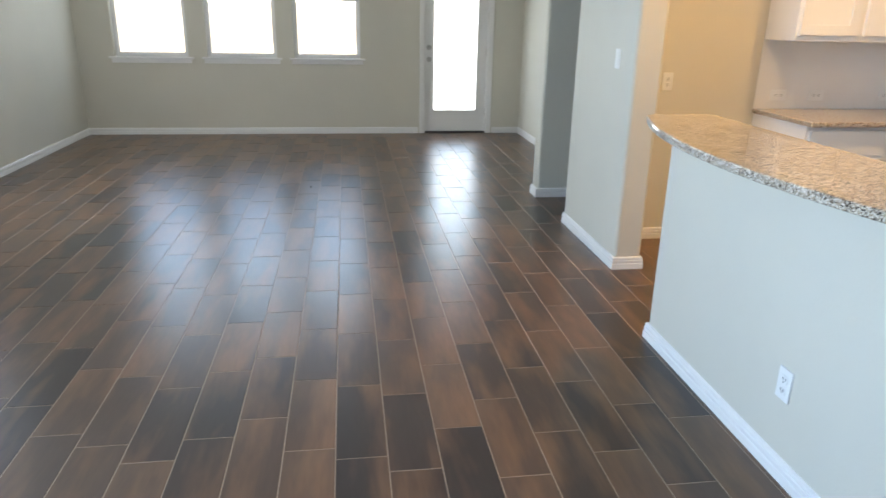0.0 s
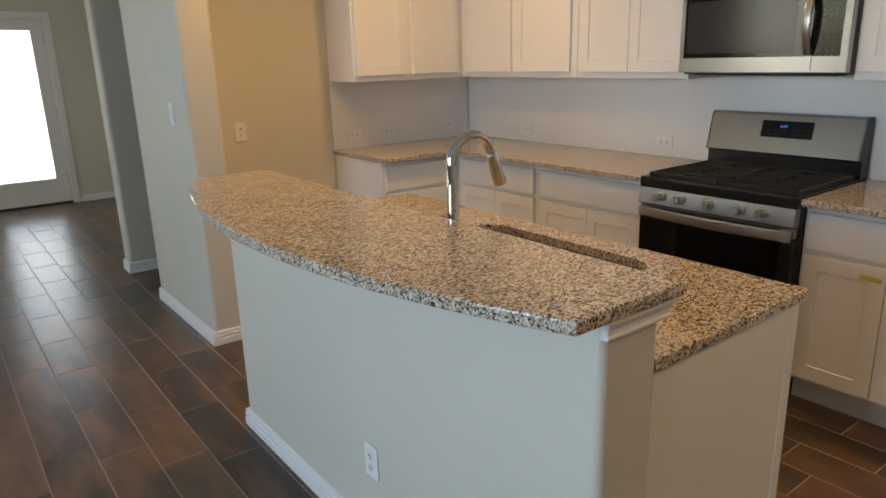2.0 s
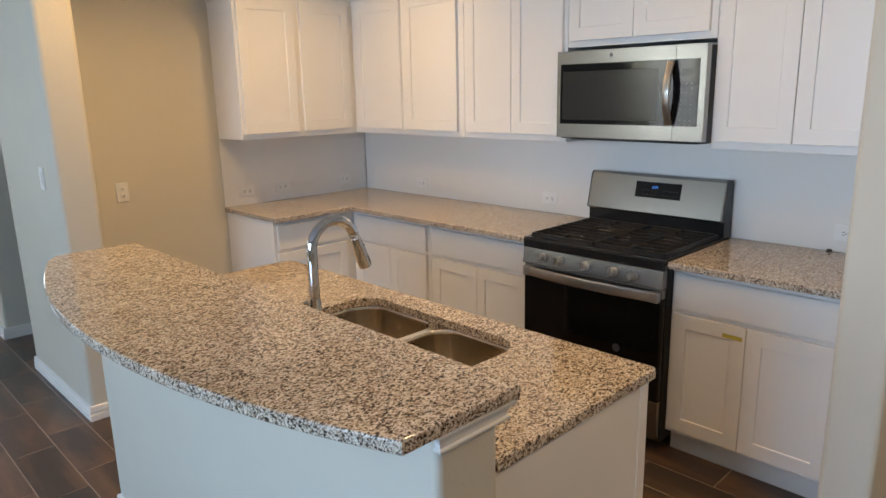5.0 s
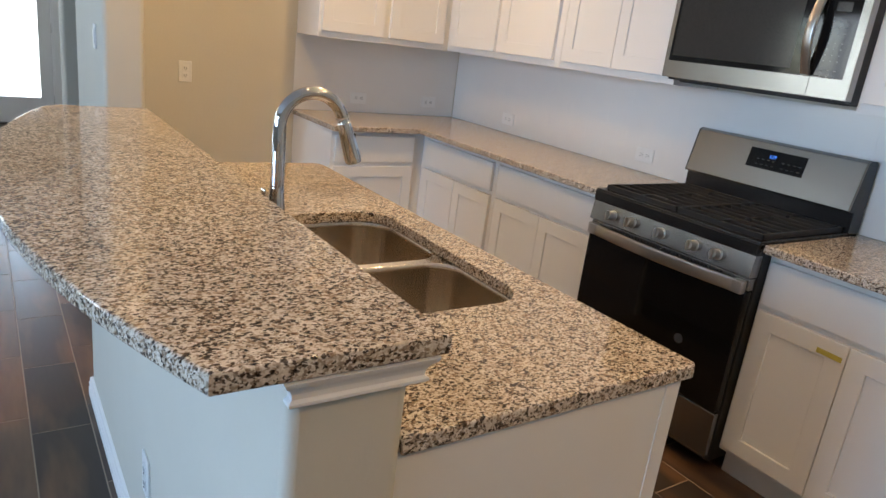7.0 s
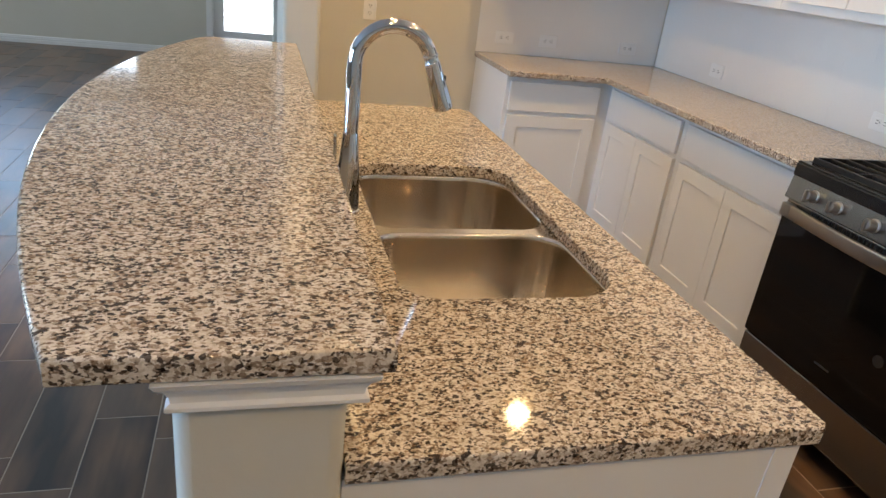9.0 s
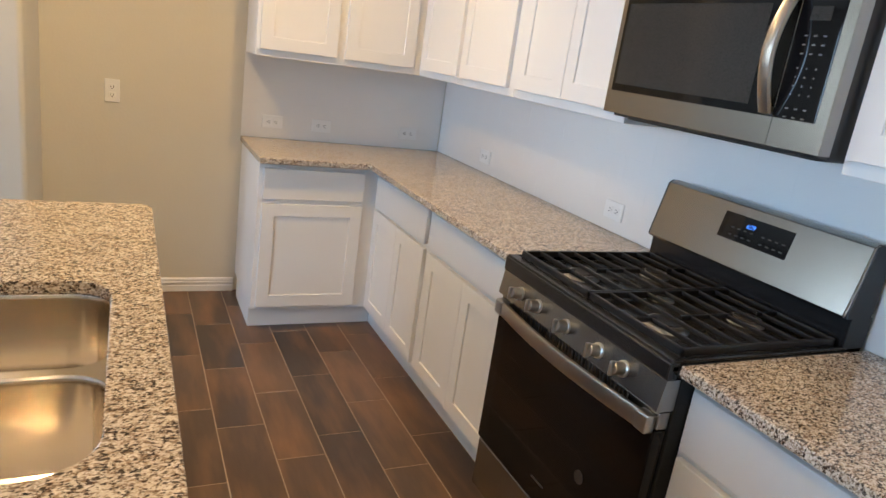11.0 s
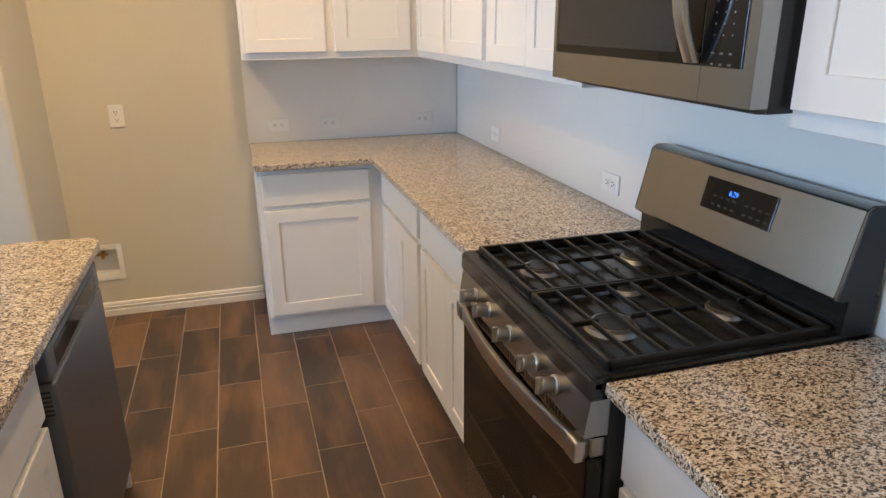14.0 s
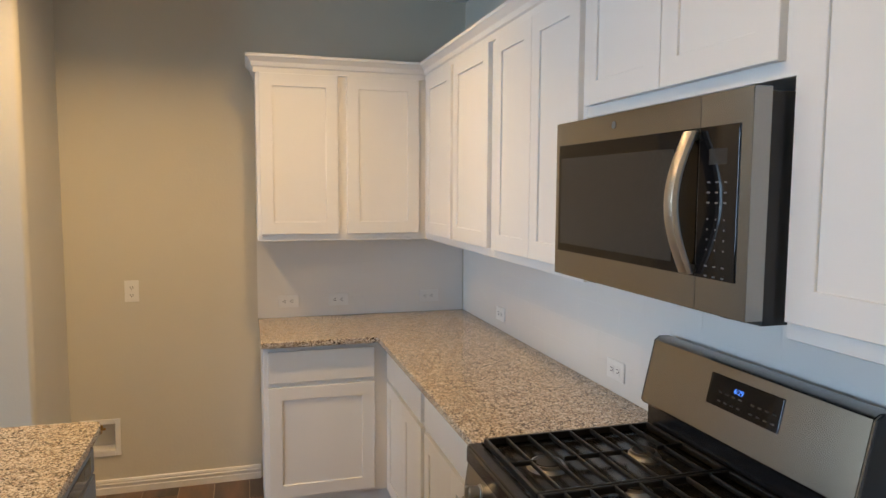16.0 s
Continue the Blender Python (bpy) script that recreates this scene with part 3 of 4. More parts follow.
# ---- sockets and switches ----
def socket(F, u, v, wide=False, kind="outlet", w=0.0):
    o = thing(kind, F(u, v, w), "white wall outlet with two receptacles" if kind == "outlet" else "white rocker light switch", "outlet" if kind == "outlet" else "switch", kind + "s")
    G = (lambda a, c, k: F(u + c, v + a, w + k)) if wide else (lambda a, c, k: F(u + a, v + c, w + k))
    part("plate", boxes((-0.036, 0.036, -0.058, 0.058, 0, 0.006), F=G, bevel=0.0025), M_PLASTIC, o)
    if kind == "switch":
        part("rocker", boxes((-0.017, 0.017, -0.034, 0.034, 0.006, 0.010), F=G, bevel=0.002), M_PLASTIC, o)
    else:
        for s in (-1, 1):
            part("receptacle", boxes((-0.016, 0.016, s * 0.020 - 0.014, s * 0.020 + 0.014, 0.006, 0.0085), F=G, bevel=0.0015), M_PLASTIC, o)
            part("slot", boxes((-0.0075, -0.0050, s * 0.020 - 0.005, s * 0.020 + 0.006, 0.0085, 0.0092), (0.0050, 0.0075, s * 0.020 - 0.005, s * 0.020 + 0.006, 0.0085, 0.0092), (-0.0025, 0.0025, s * 0.020 - 0.012, s * 0.020 - 0.008, 0.0085, 0.0092), F=G), M_SLOT, o, smooth=False)
    return o


SP = 0.0062
for u in (-1.048, -0.765, -0.222):
    socket(face_s(0), u, 1.018, True, w=SP)
for u in (-0.655, -1.800, -3.425):
    socket(face_w(0), u, 1.012, True, w=SP)
socket(face_s(0), -1.865, 1.105)
socket(face_w(-2.362), -0.345, 1.268, kind="switch")

# fridge water box, recessed in the wall
wb = thing("water_supply_box", (-2.045, 0, 0.31), "white recessed water supply box with brass valve low on the wall", "water box")
Fb = face_s(0)
part("frame", boxes((-2.145, -2.120, 0.212, 0.415, 0, 0.008), (-1.970, -1.945, 0.212, 0.415, 0, 0.008), (-2.120, -1.970, 0.212, 0.240, 0, 0.008), (-2.120, -1.970, 0.387, 0.415, 0, 0.008), F=Fb, bevel=0.002), M_PLASTIC, wb)
part("recess", boxes((-2.120, -1.970, 0.240, 0.387, -0.088, -0.084), (-2.120, -2.117, 0.240, 0.387, -0.084, 0.0), (-1.973, -1.970, 0.240, 0.387, -0.084, 0.0), (-2.117, -1.973, 0.240, 0.243, -0.084, 0.0), (-2.117, -1.973, 0.384, 0.387, -0.084, 0.0), F=Fb), M_PLASTIC, wb, "white moulded box set in the wall", smooth=False)
part("valve", join(tube([(-2.05, 0.05, 0.384), (-2.05, 0.05, 0.350), (-2.05, 0.045, 0.338), (-2.05, 0.02, 0.335)], 0.009), boxes((-2.080, -2.020, 0.008, 0.020, 0.350, 0.362), bevel=0.003)), M_BRASS, wb, "brass shut-off valve")

# ---- island ----
IX0, IX1 = -2.553, -2.378
single("island_wall", upright_box(IX0, IX1, -3.447, -1.540, 0, ZB - 0.030, 0.018), M_WALL, (-2.46, -2.5, 0), "greige half-height island wall with rounded corners", "half wall", "structure")
socket(face_w(IX0), -2.580, 0.335)
baseboard((IX1, -3.447), (IX0, -3.447), (IX0, -1.540), (IX1, -1.540))
zt = ZB - 0.031
cove = [(0.0, zt - 0.040), (0.010, zt - 0.040), (0.013, zt - 0.037), (0.013, zt - 0.033), (0.008, zt - 0.030), (0.009, zt - 0.022), (0.013, zt - 0.014), (0.020, zt - 0.007), (0.023, zt), (0.0, zt)]
single("trim", sweep([(IX1 + 0.006, -3.436), (IX1 + 0.006, -3.4475), (IX0 + 0.010, -3.4475), (IX0 + 0.010, -3.442)], cove), M_TRIM, (-2.46, -3.45, 0.97), "white cove moulding under the end of the bar top", "trim", "structure", smooth=False)

arc = []
ya, yb, xa, sag = -3.468, -1.462, -2.652, 0.196
half = (yb - ya) / 2
R = (half * half + sag * sag) / (2 * sag)
for k in range(33):
    y = ya + (yb - ya) * k / 32
    x = xa - (math.sqrt(R * R - (y - (ya + half)) ** 2) - (R - sag))
    arc.append((x, y))
arc = arc[:-1] + [(arc[-1][0] - 0.004, yb - 0.03), (arc[-1][0] + 0.012, yb - 0.006), (arc[-1][0] + 0.04, yb)]
single("bar_top", prism([(-2.336, ya)] + arc + [(-2.336, yb)], ZB - 0.030, ZB, 0.005), M_GRANITE, (-2.5, -2.5, ZB), "curved raised granite bar top with polished edge", "bar top")

isl = thing("island_cabinet", (-2.07, -2.5, 0), "white island cabinet with sink doors and panelled ends", "cabinet", "kitchen cabinets")
part("body", boxes((-2.374, -1.775, -3.425, -2.335, TOE, 0.70), (-2.374, -2.25, -3.425, -1.655, 0.70, BZ), (-1.80, -1.775, -3.425, -2.335, 0.70, BZ), (-2.374, -1.775, -3.425, -3.10, 0.70, BZ)), M_CAB, isl, smooth=False)
part("toe_kick", boxes((-2.374, -1.835, -3.425, -2.335, 0, TOE)), M_CAB, isl, smooth=False)
part("end_panel", boxes((-2.3775, -1.757, -3.432, -3.4255, 0, BZ), (-1.790, -1.750, -3.434, -3.420, 0, BZ)), M_CAB, isl, smooth=False)
part("end_panel", boxes((-2.374, -1.757, -1.652, -1.632, 0, BZ)), M_CAB, isl, smooth=False)
FE = face_e(-1.775)
for a, c in ((-3.400, -2.875), (-2.872, -2.350)):
    slab_front(isl, FE, a, c, 0.715, 0.868)
    shaker(isl, FE, a, c, 0.135, 0.690)

SK = rounded(-2.237, -1.826, -3.066, -2.325, (0.070, 0.100, 0.090, 0.075))
single("worktop", holed([(-2.376, -3.443), (-1.730, -3.443), (-1.720, -3.433), (-1.720, -1.66), (-1.729, -1.630), (-1.755, -1.615), (-2.376, -1.605)], [SK], ZC - 0.030, ZC, 0.004),
       M_GRANITE, (-2.05, -2.5, ZC), "speckled granite island worktop with sink cut-out", "worktop")

# double-bowl undermount sink
sk = thing("sink", (-2.04, -2.69, 0.70), "stainless steel double-bowl undermount sink in the island", "sink")
ZS = ZC - 0.031
bowls = [(-2.244, -1.819, -3.073, -2.717, (0.072, 0.10, 0.075, 0.065)), (-2.244, -1.819, -2.693, -2.318, (0.065, 0.075, 0.092, 0.078))]


def bowl_ring(x0, x1, y0, y1, rr, inset, z):
    return [(x, y, z) for x, y in rounded(x0 + inset, x1 - inset, y0 + inset, y1 - inset, [max(0.02, r - inset * 0.5) for r in rr], 9)]


part("flange", holed(rounded(-2.248, -1.806, -3.086, -2.305, (0.07, 0.11, 0.10, 0.08)), [rounded(*bw[:4], bw[4], 9) for bw in bowls], ZS - 0.004, ZS, 0.0), M_SINK, sk)
for bw, depth in zip(bowls, (0.20, 0.20)):
    rings = [bowl_ring(*bw, 0.0, ZS - 0.0005), bowl_ring(*bw, 0.002, ZS - 0.002), bowl_ring(*bw, 0.004, ZS - 0.006), bowl_ring(*bw, 0.005, ZS - 0.014), bowl_ring(*bw, 0.012, ZS - depth + 0.035), bowl_ring(*bw, 0.018, ZS - depth + 0.014), bowl_ring(*bw, 0.035, ZS - depth + 0.003), bowl_ring(*bw, 0.06, ZS - depth)]
    bowl = part("bowl", loft(rings), M_SINK, sk)
    cx, cy = (bw[0] + bw[1]) / 2, (bw[2] + bw[3]) / 2
    part("drain", disc(flat(ZS - depth), cx, cy, 0.045, 0.0005, 0.003, r1=0.040), M_CHROME, bowl, "round chrome drain")

# gooseneck faucet
FXB, FYB = -2.290, -2.674
fc = thing("faucet", (FXB, FYB, ZC), "polished chrome gooseneck pull-down faucet", "faucet")
part("body", tube([(FXB, FYB, ZC), (FXB, FYB, ZC + 0.006), (FXB, FYB, ZC + 0.008), (FXB, FYB, ZC + 0.10), (FXB, FYB, ZC + 0.17)], [0.0285, 0.0285, 0.0265, 0.0222, 0.0158], 24), M_CHROME, fc)
neck = [(FXB, FYB, ZC + 0.17), (FXB, FYB, 1.215)]
for k in range(19):
    a = radians(180 - 160 * k / 18)
    neck.append((FXB + 0.077 + 0.077 * math.cos(a), FYB, 1.232 + 0.077 * math.sin(a)))
part("neck", tube(neck, [0.0154] * 2 + [0.0148] * 19, 24), M_CHROME, fc)
e = Vector(neck[-1])
dv = Vector((0.34, 0, -0.94))
head = part("spray_head", tube([e, e + dv * 0.012, e + dv * 0.014, e + dv * 0.10, e + dv * 0.112], [0.0145, 0.0145, 0.0160, 0.0205, 0.0190], 20), M_CHROME, fc)
part("spray_button", boxes((e.x + 0.028, e.x + 0.036, FYB - 0.006, FYB + 0.006, e.z - 0.066, e.z - 0.036), bevel=0.002), M_SLOT, head, "dark spray button")
part("seam_ring", tube([e - dv * 0.002, e + dv * 0.002], 0.0162, 20), M_NICKEL, fc)
lever = join(tube([(FXB - 0.010, FYB, ZC + 0.088), (FXB - 0.028, FYB, ZC + 0.09)], 0.012, 16), boxes((FXB - 0.034, FXB - 0.027, FYB - 0.012, FYB + 0.012, ZC + 0.075, ZC + 0.166), bevel=0.003))
part("lever", lever, M_CHROME, fc)

# dishwasher in the island
dw = thing("dishwasher", (-2.0, -1.99, 0), "stainless built-in dishwasher with dark control strip", "dishwasher")
FD = face_e(-1.790)
part("body", boxes((-2.25, -1.790, -2.300, -1.655, 0.02, 0.868)), M_SIDE, dw, smooth=False)
part("door", boxes((-2.305, -1.665, 0.115, 0.775, 0.001, 0.052), F=FD, bevel=0.006), M_DWSTEEL, dw)
part("control_panel", boxes((-2.305, -1.665, 0.779, 0.862, 0.001, 0.050), F=FD, bevel=0.006), M_DWSTEEL, dw, "stainless control strip")
part("pocket_handle", boxes((-2.250, -1.720, 0.792, 0.846, 0.0495, 0.0512), F=FD, bevel=0.0005), M_DGLASS, dw, "dark glossy pocket handle strip")
part("window", boxes((-1.800, -1.740, 0.806, 0.836, 0.0511, 0.0517), F=FD), M_GREYBTN, dw, "small grey status window", smooth=False)
for k in range(6):
    part("vent_slot", boxes((0.016, 0.040, 0.690 + 0.012 * k, 0.696 + 0.012 * k, 0, 0.0006), F=lambda u, v, w: (-1.790 + u, -2.305 - w, v)), M_SLOT, dw, smooth=False)
part("toe_panel", boxes((-2.300, -1.670, 0.01, 0.11, 0.001, 0.010), F=FD), M_BLACK, dw, smooth=False)

# ---- gas range ----
RY0, RY1 = -2.911, -2.142
rg = thing("gas_range", (-0.35, (RY0 + RY1) / 2, 0), "stainless gas range with black glass oven door", "range")
FR = face_w(-0.640)
part("body", boxes((-0.640, -0.02, RY0, RY1, 0.06, 0.905), bevel=0.003), M_SIDE, rg)
part("drawer", boxes((RY0 + 0.003, RY1 - 0.003, 0.085, 0.268, 0.001, 0.032), F=FR, bevel=0.006), M_STEEL, rg, "stainless storage drawer")
od = part("oven_door", boxes((RY0 + 0.003, RY1 - 0.003, 0.275, 0.752, 0.001, 0.040), F=FR, bevel=0.006), M_DGLASS, rg, "black glass oven door")
rail = part("door_rail", boxes((RY0 + 0.003, RY1 - 0.003, 0.754, 0.800, 0.001, 0.036), F=FR, bevel=0.005), M_STEEL, rg, "stainless vent strip with slots")
for k in range(34):
    y = RY0 + 0.115 + 0.0160 * k
    part("slot", boxes((y, y + 0.007, 0.766, 0.792, 0.0355, 0.0364), F=FR), M_SLOT, rail, smooth=False)
hy = [RY0 + 0.035 + (RY1 - RY0 - 0.07) * k / 14 for k in range(15)]
hp = [(-0.640 - 0.052 - 0.026 * math.sin(math.pi * k / 14), y, 0.766) for k, y in enumerate(hy)]
def band(i):     # flattened bar section
    c, s = math.cos(2 * math.pi * i / 16), math.sin(2 * math.pi * i / 16)
    return 0.0075 * math.copysign(abs(c) ** 0.45, c), 0.024 * math.copysign(abs(s) ** 0.45, s)


bar = loft([[(p[0] + band(i)[0], p[1], p[2] + band(i)[1]) for i in range(16)] for p in hp], True, True)
part("handle", join(bar, boxes((hy[0] - 0.024, hy[0] + 0.020, 0.742, 0.790, 0.034, 0.064), (hy[-1] - 0.020, hy[-1] + 0.024, 0.742, 0.790, 0.034, 0.064), F=FR, bevel=0.005)), M_NICKEL, rg, "wide satin steel handle")
part("badge", disc(face_w(-0.680), -2.692, 0.481, 0.019, 0.0005, 0.002), M_DWSTEEL, od, "small round dark steel badge")
part("maker_mark", boxes((-2.552, -2.488, 0.343, 0.349, 0.0402, 0.0410), F=FR), M_DWSTEEL, od, "small grey printed mark", smooth=False)
prof = [(-0.640, 0.804), (-0.688, 0.804), (-0.692, 0.808), (-0.681, 0.884), (-0.640, 0.884)]
cp = loft([[(x, y, z) for x, z in prof] for y in (RY0 + 0.002, RY1 - 0.002)], True, True)
part("control_panel", cp, M_STEEL, rg, smooth=False)
for ky in (-2.265, -2.368, -2.516, -2.668, -2.770):
    kc = Vector((-0.6855, ky, 0.846))
    ax = Vector((-0.99, 0, 0.13)).normalized()
    kn = tube([kc, kc + ax * 0.006, kc + ax * 0.008, kc + ax * 0.034, kc + ax * 0.037], [0.0215, 0.0215, 0.0175, 0.0160, 0.0140], 24)
    knob = part("knob", kn, M_NICKEL, rg)
    part("grip", boxes((kc.x - 0.046, kc.x - 0.030, ky - 0.0045, ky + 0.0045, 0.830, 0.870), bevel=0.003), M_NICKEL, knob)
part("cooktop", boxes((-0.680, -0.060, RY0 - 0.001, RY1 + 0.001, 0.9055, 0.926), (-0.686, -0.655, RY0 - 0.001, RY1 + 0.001, 0.8845, 0.930), bevel=0.005), M_BLACK, rg)
part("cooktop_rim", boxes((-0.680, -0.645, RY0, RY1, 0.926, 0.936), (-0.100, -0.082, RY0, RY1, 0.926, 0.936), (-0.645, -0.100, RY0, RY0 + 0.014, 0.926, 0.936), (-0.645, -0.100, RY1 - 0.014, RY1, 0.926, 0.936), bevel=0.003), M_BLACK, rg)
for bx, by, br in ((-0.525, -2.335, 0.043), (-0.235, -2.335, 0.036), (-0.525, -2.712, 0.050), (-0.235, -2.712, 0.040), (-0.38, -2.522, 0.034)):
    base = part("burner", join(disc(flat(0.926), bx, by, br + 0.012, 0, 0.008, r1=br + 0.006), disc(flat(0.926), bx, by, br, 0.008, 0.016)), M_NICKEL, rg, "aluminium burner ring")
    part("cap", join(disc(flat(0.9395), bx, by, br * 0.94, -0.0015, 0.0, r1=br * 0.94), disc(flat(0.9395), bx, by, br * 0.94, 0, 0.005, r1=br * 0.84)), M_IRON, base)


def grate(y0, y1):
    x0, x1, z0, z1, b = -0.640, -0.110, 0.940, 0.954, 0.0052
    ds = [(x0, x1, y0, y0 + 2 * b, z0 - 0.006, z1), (x0, x1, y1 - 2 * b, y1, z0 - 0.006, z1), (x0, x0 + 2 * b, y0, y1, z0 - 0.006, z1), (x1 - 2 * b, x1, y0, y1, z0 - 0.006, z1)]
    ym = (y0 + y1) / 2
    for k in range(1, 8):
        x = x0 + (x1 - x0) * k / 8
        ds.append((x - b * 0.62, x + b * 0.62, y0, y1, z0, z1))
    for a, c in ((x0, -0.56), (-0.48, -0.29), (-0.20, x1)):
        ds.append((a, c, ym - b * 0.7, ym + b * 0.7, z0 + 0.001, z1 + 0.001))
    for x in (x0 + b, x1 - b):
        for y in (y0 + b, y1 - b):
            ds.append((x - b, x + b, y - b, y + b, 0.9265, z0))
    return boxes(*ds, bevel=0.0028, seg=2)


gw = (RY1 - RY0 - 0.034) / 2
for k in range(2):
    a = RY0 + 0.017 + k * gw
    part("grate", grate(a + 0.001, a + gw - 0.001), M_IRON, rg, "black cast-iron grate", smooth=False)
# back guard
bg = loft([[(x, y, z) for x, z in ((-0.100, 0.905), (-0.100, 1.028), (-0.02, 1.028), (-0.02, 0.905))] for y in (RY0 + 0.004, RY1 - 0.004)], True, True)
part("back_panel", bg, M_BLACK, rg, smooth=False)
prof = [(-0.128, 1.022), (-0.124, 1.015), (-0.03, 1.015), (-0.02, 1.03), (-0.02, 1.200), (-0.03, 1.212), (-0.070, 1.214), (-0.086, 1.204)]
gp = loft([[(x, y, z) for x, z in prof] for y in (RY0 + 0.006, RY1 - 0.006)], True, True)
bmesh.ops.recalc_face_normals(gp, faces=gp.faces)
bmesh.ops.bevel(gp, geom=[e for e in gp.edges if abs(e.verts[0].co.y - e.verts[1].co.y) < 1e-4], offset=0.005, segments=3, affect='EDGES')
guard = part("back_guard", gp, M_STEEL, rg, "stainless back guard with clock")
for y in (RY0 + 0.0008, RY1 - 0.0060):
    cap = [(x + 0.004 * (x < -0.05), z) for x, z in prof[:-1]] + [(-0.083, 1.203)]
    part("side_cap", join(loft([[(x, yy, z) for x, z in cap] for yy in (y, y + 0.0052)], True, True), boxes((-0.098, -0.018, y, y + 0.0052, 0.93, 1.016))), M_SIDE, rg, "black plastic end cap", smooth=False)


def guard_face(u, v, w):     # tilted front of the back guard: u is y, v the height
    k = (v - 1.022) / (1.204 - 1.022)
    return (-0.128 + 0.042 * k - w * 0.97, u, v + w * 0.22)


disp = part("clock_panel", boxes((-2.680, -2.428, 1.098, 1.178, 0.0005, 0.003), F=guard_face, bevel=0.001), M_DGLASS, rg, "black clock panel with blue digits")
for k in range(4):
    for j in range(2):
        for s in (-2.475, -2.590):
            part("touch_key", boxes((s - 0.024 * k - 0.006, s - 0.024 * k + 0.006, 1.112 + 0.022 * j, 1.116 + 0.022 * j, 0.0031, 0.0034), F=guard_face), M_SIDE, disp, smooth=False)


def lettering(text, size):
    cu = bpy.data.curves.new("lettering", 'FONT')
    cu.body, cu.size, cu.extrude = text, size, 0.0003
    cu.align_x = 'CENTER'
    tmp = new("lettering", cu)
    bpy.context.view_layer.update()
    me = bpy.data.meshes.new_from_object(tmp)
    bpy.data.objects.remove(tmp)
    bm = bmesh.new()
    bm.from_mesh(me)
    bpy.data.meshes.remove(me)
    return bm


tx = lettering("6:29", 0.019)
for vt in tx.verts:
    x, y, z = vt.co
    vt.co = guard_face(-2.538 - x, 1.146 + y, 0.0036 + z)
part("digits", tx, M_BLUE, disp, "blue clock digits", smooth=False)

# ---- over-the-range microwave ----
MY0, MY1, MZ0, MZ1, MX = -2.922, -2.142, 1.420, 1.840, -0.382
mw = thing("microwave", (-0.2, -2.53, MZ0), "stainless over-the-range microwave with black glass door", "microwave")
FM = face_w(MX)
part("body", boxes((MX, -0.004, MY0 + 0.004, MY1 - 0.004, MZ0 - 0.010, MZ1 - 0.006), bevel=0.003), M_SIDE, mw)
part("vent_grille", boxes((-0.36, -0.05, MY0 + 0.05, MY1 - 0.05, MZ0 - 0.016, MZ0 - 0.009)), M_SIDE, mw, smooth=False)
YSM = -2.778
doorm = part("door", boxes((YSM + 0.0006, MY1, MZ0, MZ1, 0.001, 0.040), F=FM, bevel=0.001, seg=1), M_STEEL, mw, "stainless framed microwave door")
part("control_column", boxes((MY0, YSM - 0.0006, MZ0, MZ1, 0.001, 0.040), F=FM, bevel=0.001, seg=1), M_STEEL, mw)
part("door_glass", boxes((YSM + 0.002, MY1 - 0.022, 1.487, 1.778, 0.0395, 0.0425), F=FM, bevel=0.001), M_DGLASS, doorm)
part("viewing_screen", boxes((-2.700, MY1 - 0.036, 1.508, 1.742, 0.0424, 0.0432), F=FM), M_SCREEN, doorm, smooth=False)
keys = part("keypad", boxes((MY0 + 0.030, YSM - 0.002, 1.487, 1.778, 0.0395, 0.0425), F=FM, bevel=0.001), M_DGLASS, mw, "black touch keypad")
part("readout", boxes((-2.862, -2.810, 1.705, 1.735, 0.0424, 0.0430), F=FM), M_SCREEN, keys, smooth=False)
for r in range(9):
    for k in range(3):
        z = 1.672 - 0.0195 * r - (0.012 if r > 2 else 0) - (0.012 if r > 6 else 0)
        y = -2.812 - 0.024 * k
        kw = 0.0018 if 2 < r < 7 else 0.0042
        part("key", boxes((y - kw, y + kw, z - 0.0016, z + 0.0016, 0.0424, 0.0429), F=FM), M_GREYBTN, keys, smooth=False)
hr = []
for k in range(17):
    s = k / 16
    z = 1.492 + (1.772 - 1.492) * s
    out = 0.052 + 0.040 * math.sin(math.pi * s)
    hr.append([(MX - out - dx, -2.766 + dy, z) for dx, dy in ((0, -0.017), (0.008, -0.014), (0.011, 0), (0.008, 0.014), (0, 0.017), (-0.006, 0.014), (-0.006, -0.014))])
part("handle", join(loft(hr, True, True), boxes((-2.777, -2.755, 1.494, 1.510, 0.040, 0.062), (-2.777, -2.755, 1.754, 1.770, 0.040, 0.062), F=FM, bevel=0.003)), M_NICKEL, mw, "curved satin steel handle")
for y in (MY0 + 0.06, MY1 - 0.20):
    part("foot", boxes((y, y + 0.03, MZ0 - 0.006, MZ0 + 0.001, 0.006, 0.022), F=FM, bevel=0.001), M_SIDE, mw)
part("badge", disc(face_w(MX - 0.040), -2.452, 1.812, 0.009, 0.0003, 0.001), M_GREYBTN, doorm)

single("plug", disc(flat(ZC), -0.03, -3.36, 0.013, 0.0, 0.012, r1=0.010), M_SLOT, (-0.03, -3.36, ZC), "small dark plug lying on the granite worktop", "plug")

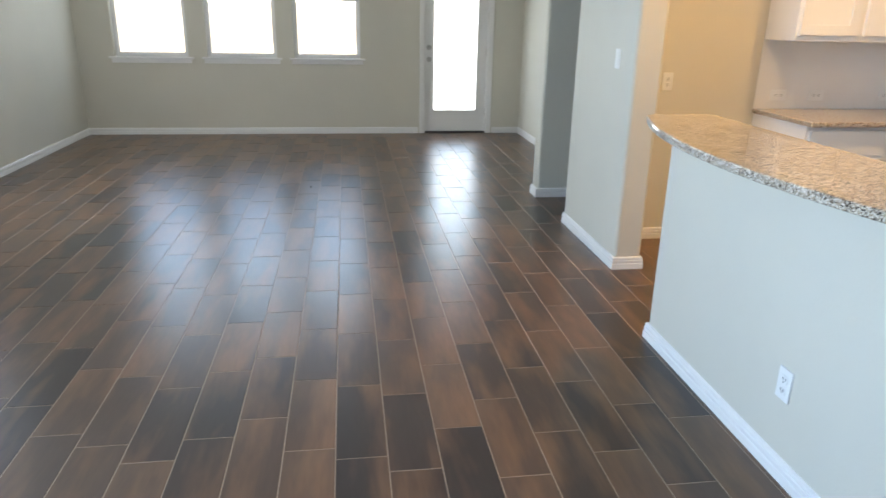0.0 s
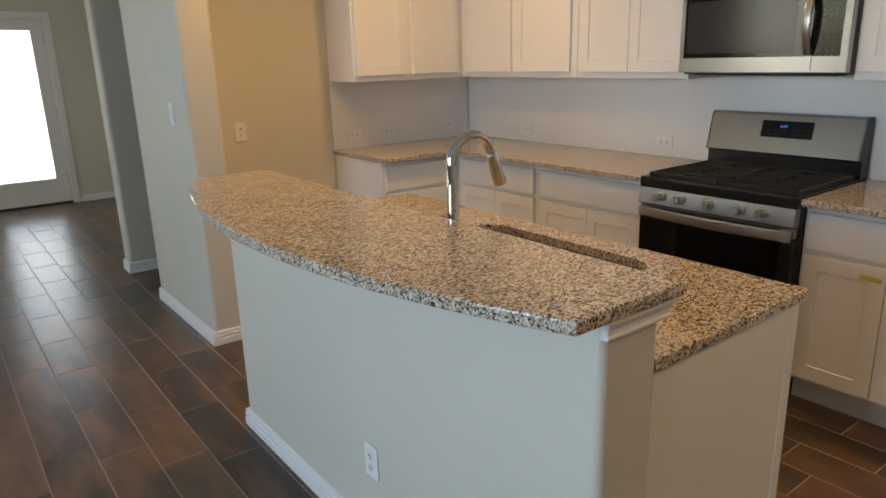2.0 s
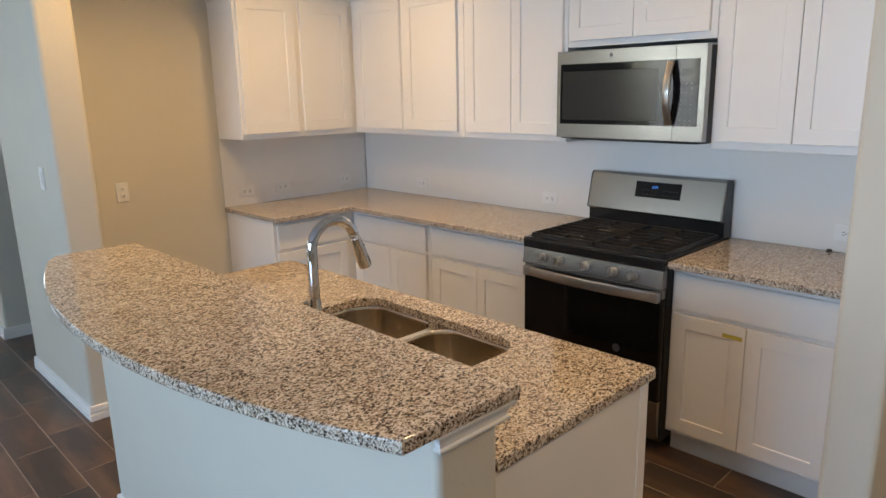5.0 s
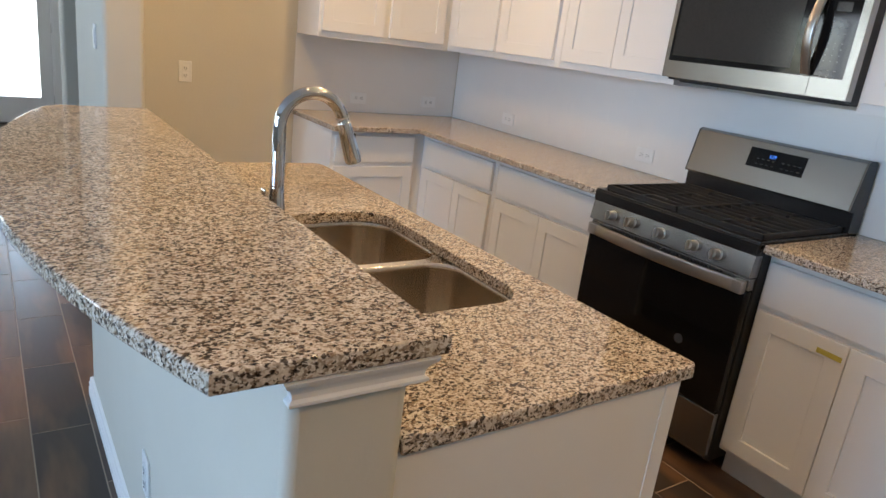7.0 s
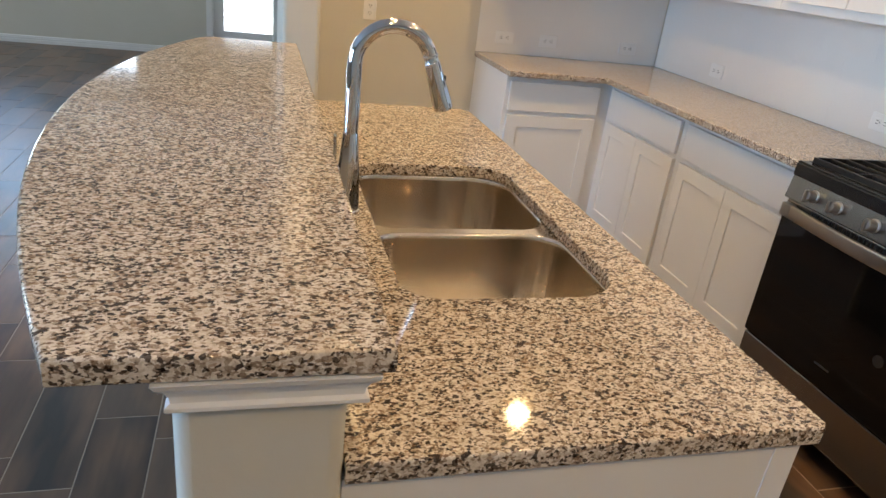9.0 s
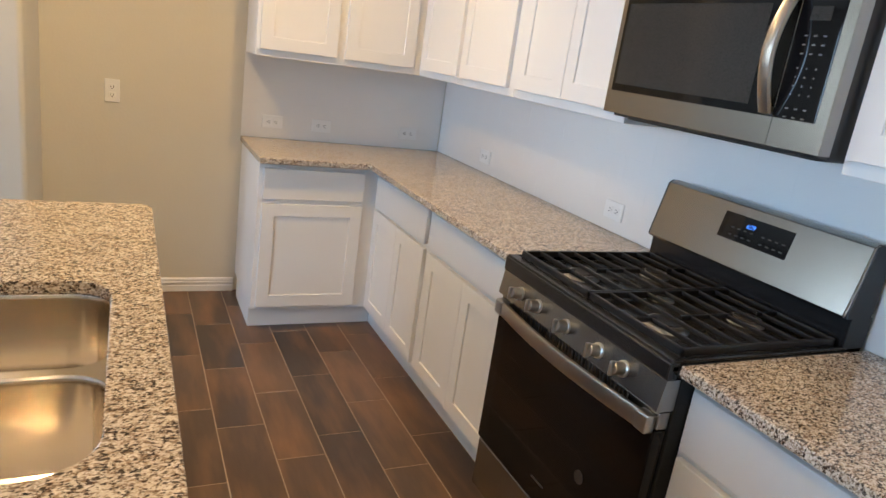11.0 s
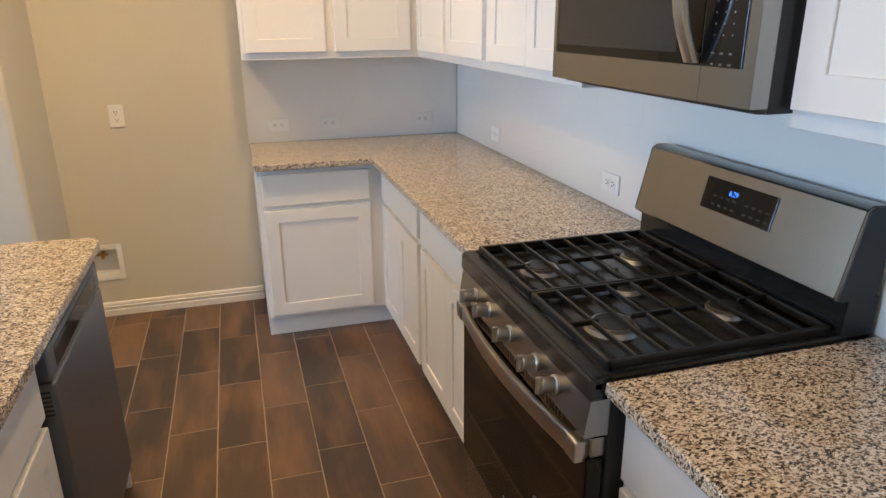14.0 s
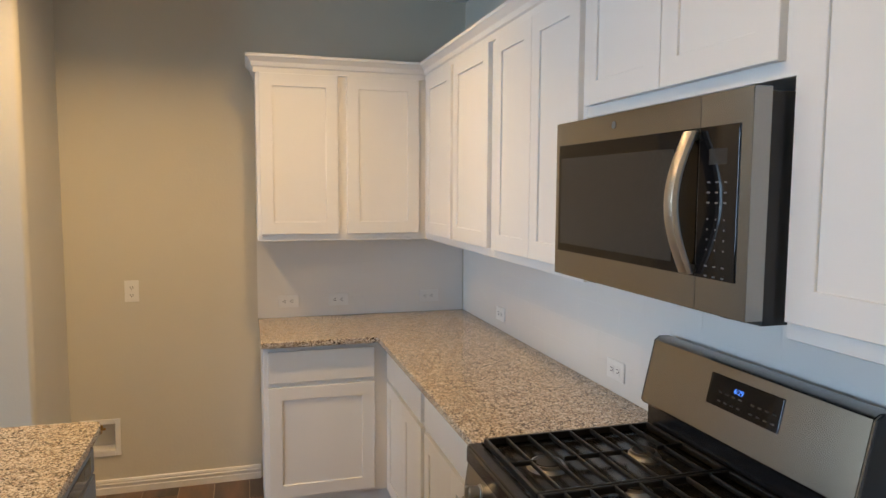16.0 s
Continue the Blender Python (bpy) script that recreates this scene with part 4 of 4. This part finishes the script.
# ---- recessed downlights, the known pair and the added ones ----
for cx, cy, watts in CANS:
    dl = thing("downlight", (cx, cy, CEIL - 0.01), "white recessed ceiling downlight, lit", "ceiling light", "downlights")
    n = 28
    ring = lambda r, z: [(cx + r * math.cos(2 * math.pi * k / n), cy + r * math.sin(2 * math.pi * k / n), z) for k in range(n)]
    part("trim_ring", loft([ring(0.092, CEIL - 0.0005), ring(0.090, CEIL - 0.006), ring(0.072, CEIL - 0.008), ring(0.050, CEIL - 0.0005)], False), M_TRIM, dl)
    part("lens", loft([ring(0.050, CEIL - 0.002), ring(0.04, CEIL - 0.003)], True), M_LENS, dl)

# ---- back yard ----
fence = thing("fence", (-5, 10.6, -0.15), "tall wooden board fence across the back yard", "fence")
rng = random.Random(4)
for k in range(150):
    x = -16 + 0.145 * k
    h = 1.68 + rng.uniform(-0.015, 0.015)
    part("board", boxes((x, x + 0.138, 10.6 + rng.uniform(0, 0.008), 10.62, -0.14, h)), M_FENCE, fence, smooth=False)
for z in (0.2, 0.9, 1.5):
    part("rail", boxes((-16, 5.75, 10.622, 10.66, z - 0.045, z + 0.045)), M_FENCE, fence, smooth=False)
hs = thing("neighbour_house", (-14, 156, -0.15), "brick house with dark shingle roof behind the fence", "house")
part("wall", boxes((-22, -6, 150, 162, -0.15, 2.25)), M_BRICK, hs, smooth=False)
part("roof", loft([[(-22.5, 149.5, 2.25), (-5.5, 149.5, 2.25), (-5.5, 162.5, 2.25), (-22.5, 162.5, 2.25)], [(-18, 155, 3.6), (-10, 155, 3.6), (-10, 157, 3.6), (-18, 157, 3.6)]]), M_ROOF, hs, smooth=False)

# ---- floor planks, last ----
PITCH, LONG = 0.1863, 0.502
GAP, DEEP, CH = 0.0038, 0.0058, 0.0012


def plank_verts(x, y, z=0.0):
    hw, hl = (PITCH - GAP) / 2, (LONG - GAP) / 2
    vs = []
    for zz, i in ((z - DEEP, 0), (z - CH, 0), (z, CH)):
        vs += [(x - hw + i, y - hl + i, zz), (x + hw - i, y - hl + i, zz), (x + hw - i, y + hl - i, zz), (x - hw + i, y + hl - i, zz)]
    return vs


PF = [(8, 9, 10, 11)]
for lv in (0, 4):
    for i in range(4):
        j = (i + 1) % 4
        PF.append((lv + i, lv + j, lv + j + 4, lv + i + 4))
plank = bpy.data.meshes.new("plank")
plank.from_pydata(plank_verts(0, 0), [], PF)
plank.materials.append(M_TILE)
# one cross joint of each course that the walk shows plainly; the other courses step on by a varied share
JOINT = {3: -1.202, 4: -1.398, 5: -1.126, 6: -1.256, 7: -1.003, 8: -1.352, 9: -1.123, 15: -2.126, 16: -1.922, 17: -1.779, 18: -2.025, 19: -1.711,
         20: -1.950, 21: -1.861, 22: -1.794, 23: -1.569, 24: -1.681, 25: -2.304, 26: -2.189, 27: -2.102, 28: -1.884}
near, rest = [], []
nx = int((0.0 - XW) / PITCH) + 4
for k in range(nx):
    x = -0.908 + PITCH * (4.5 - k)
    ph = -JOINT.get(k, (0.13, 0.41, 0.27, 0.05, 0.33, 0.20)[k % 6]) % LONG
    j0 = math.floor((YS + ph) / LONG)
    y = j0 * LONG - ph + LONG / 2
    while y < YN + 0.3:
        if XW - 0.08 < x < 0.08 and YS - 0.22 < y < YN + 0.3:
            island = -2.45 < x < -1.95 and -3.18 < y < -1.81
            if not island:
                (near if (-4.9 < x < -0.6 and -3.6 < y < -0.1) else rest).append((x, y))
        y += LONG
for x, y in near[:300]:
    ob = new("plank", plank)
    ob.location = (x, y, 0)
    ob.parent = floor
    ob.matrix_parent_inverse = Matrix.Translation(-floor.location)
rest += near[300:]
vs, fs = [], []
for x, y in rest:
    o = len(vs)
    vs += [(min(max(a, XW), 0.0), min(max(c, YS), YN + 0.09), z) for a, c, z in plank_verts(x, y)]
    fs += [tuple(o + i for i in f) for f in PF]
me = bpy.data.meshes.new("planks")
me.from_pydata(vs, [], fs)
me.materials.append(M_TILE)
ob = new("planks", me)
ob.parent = floor
ob.matrix_parent_inverse = Matrix.Translation(-floor.location)
tagged(ob, kind="stuff")
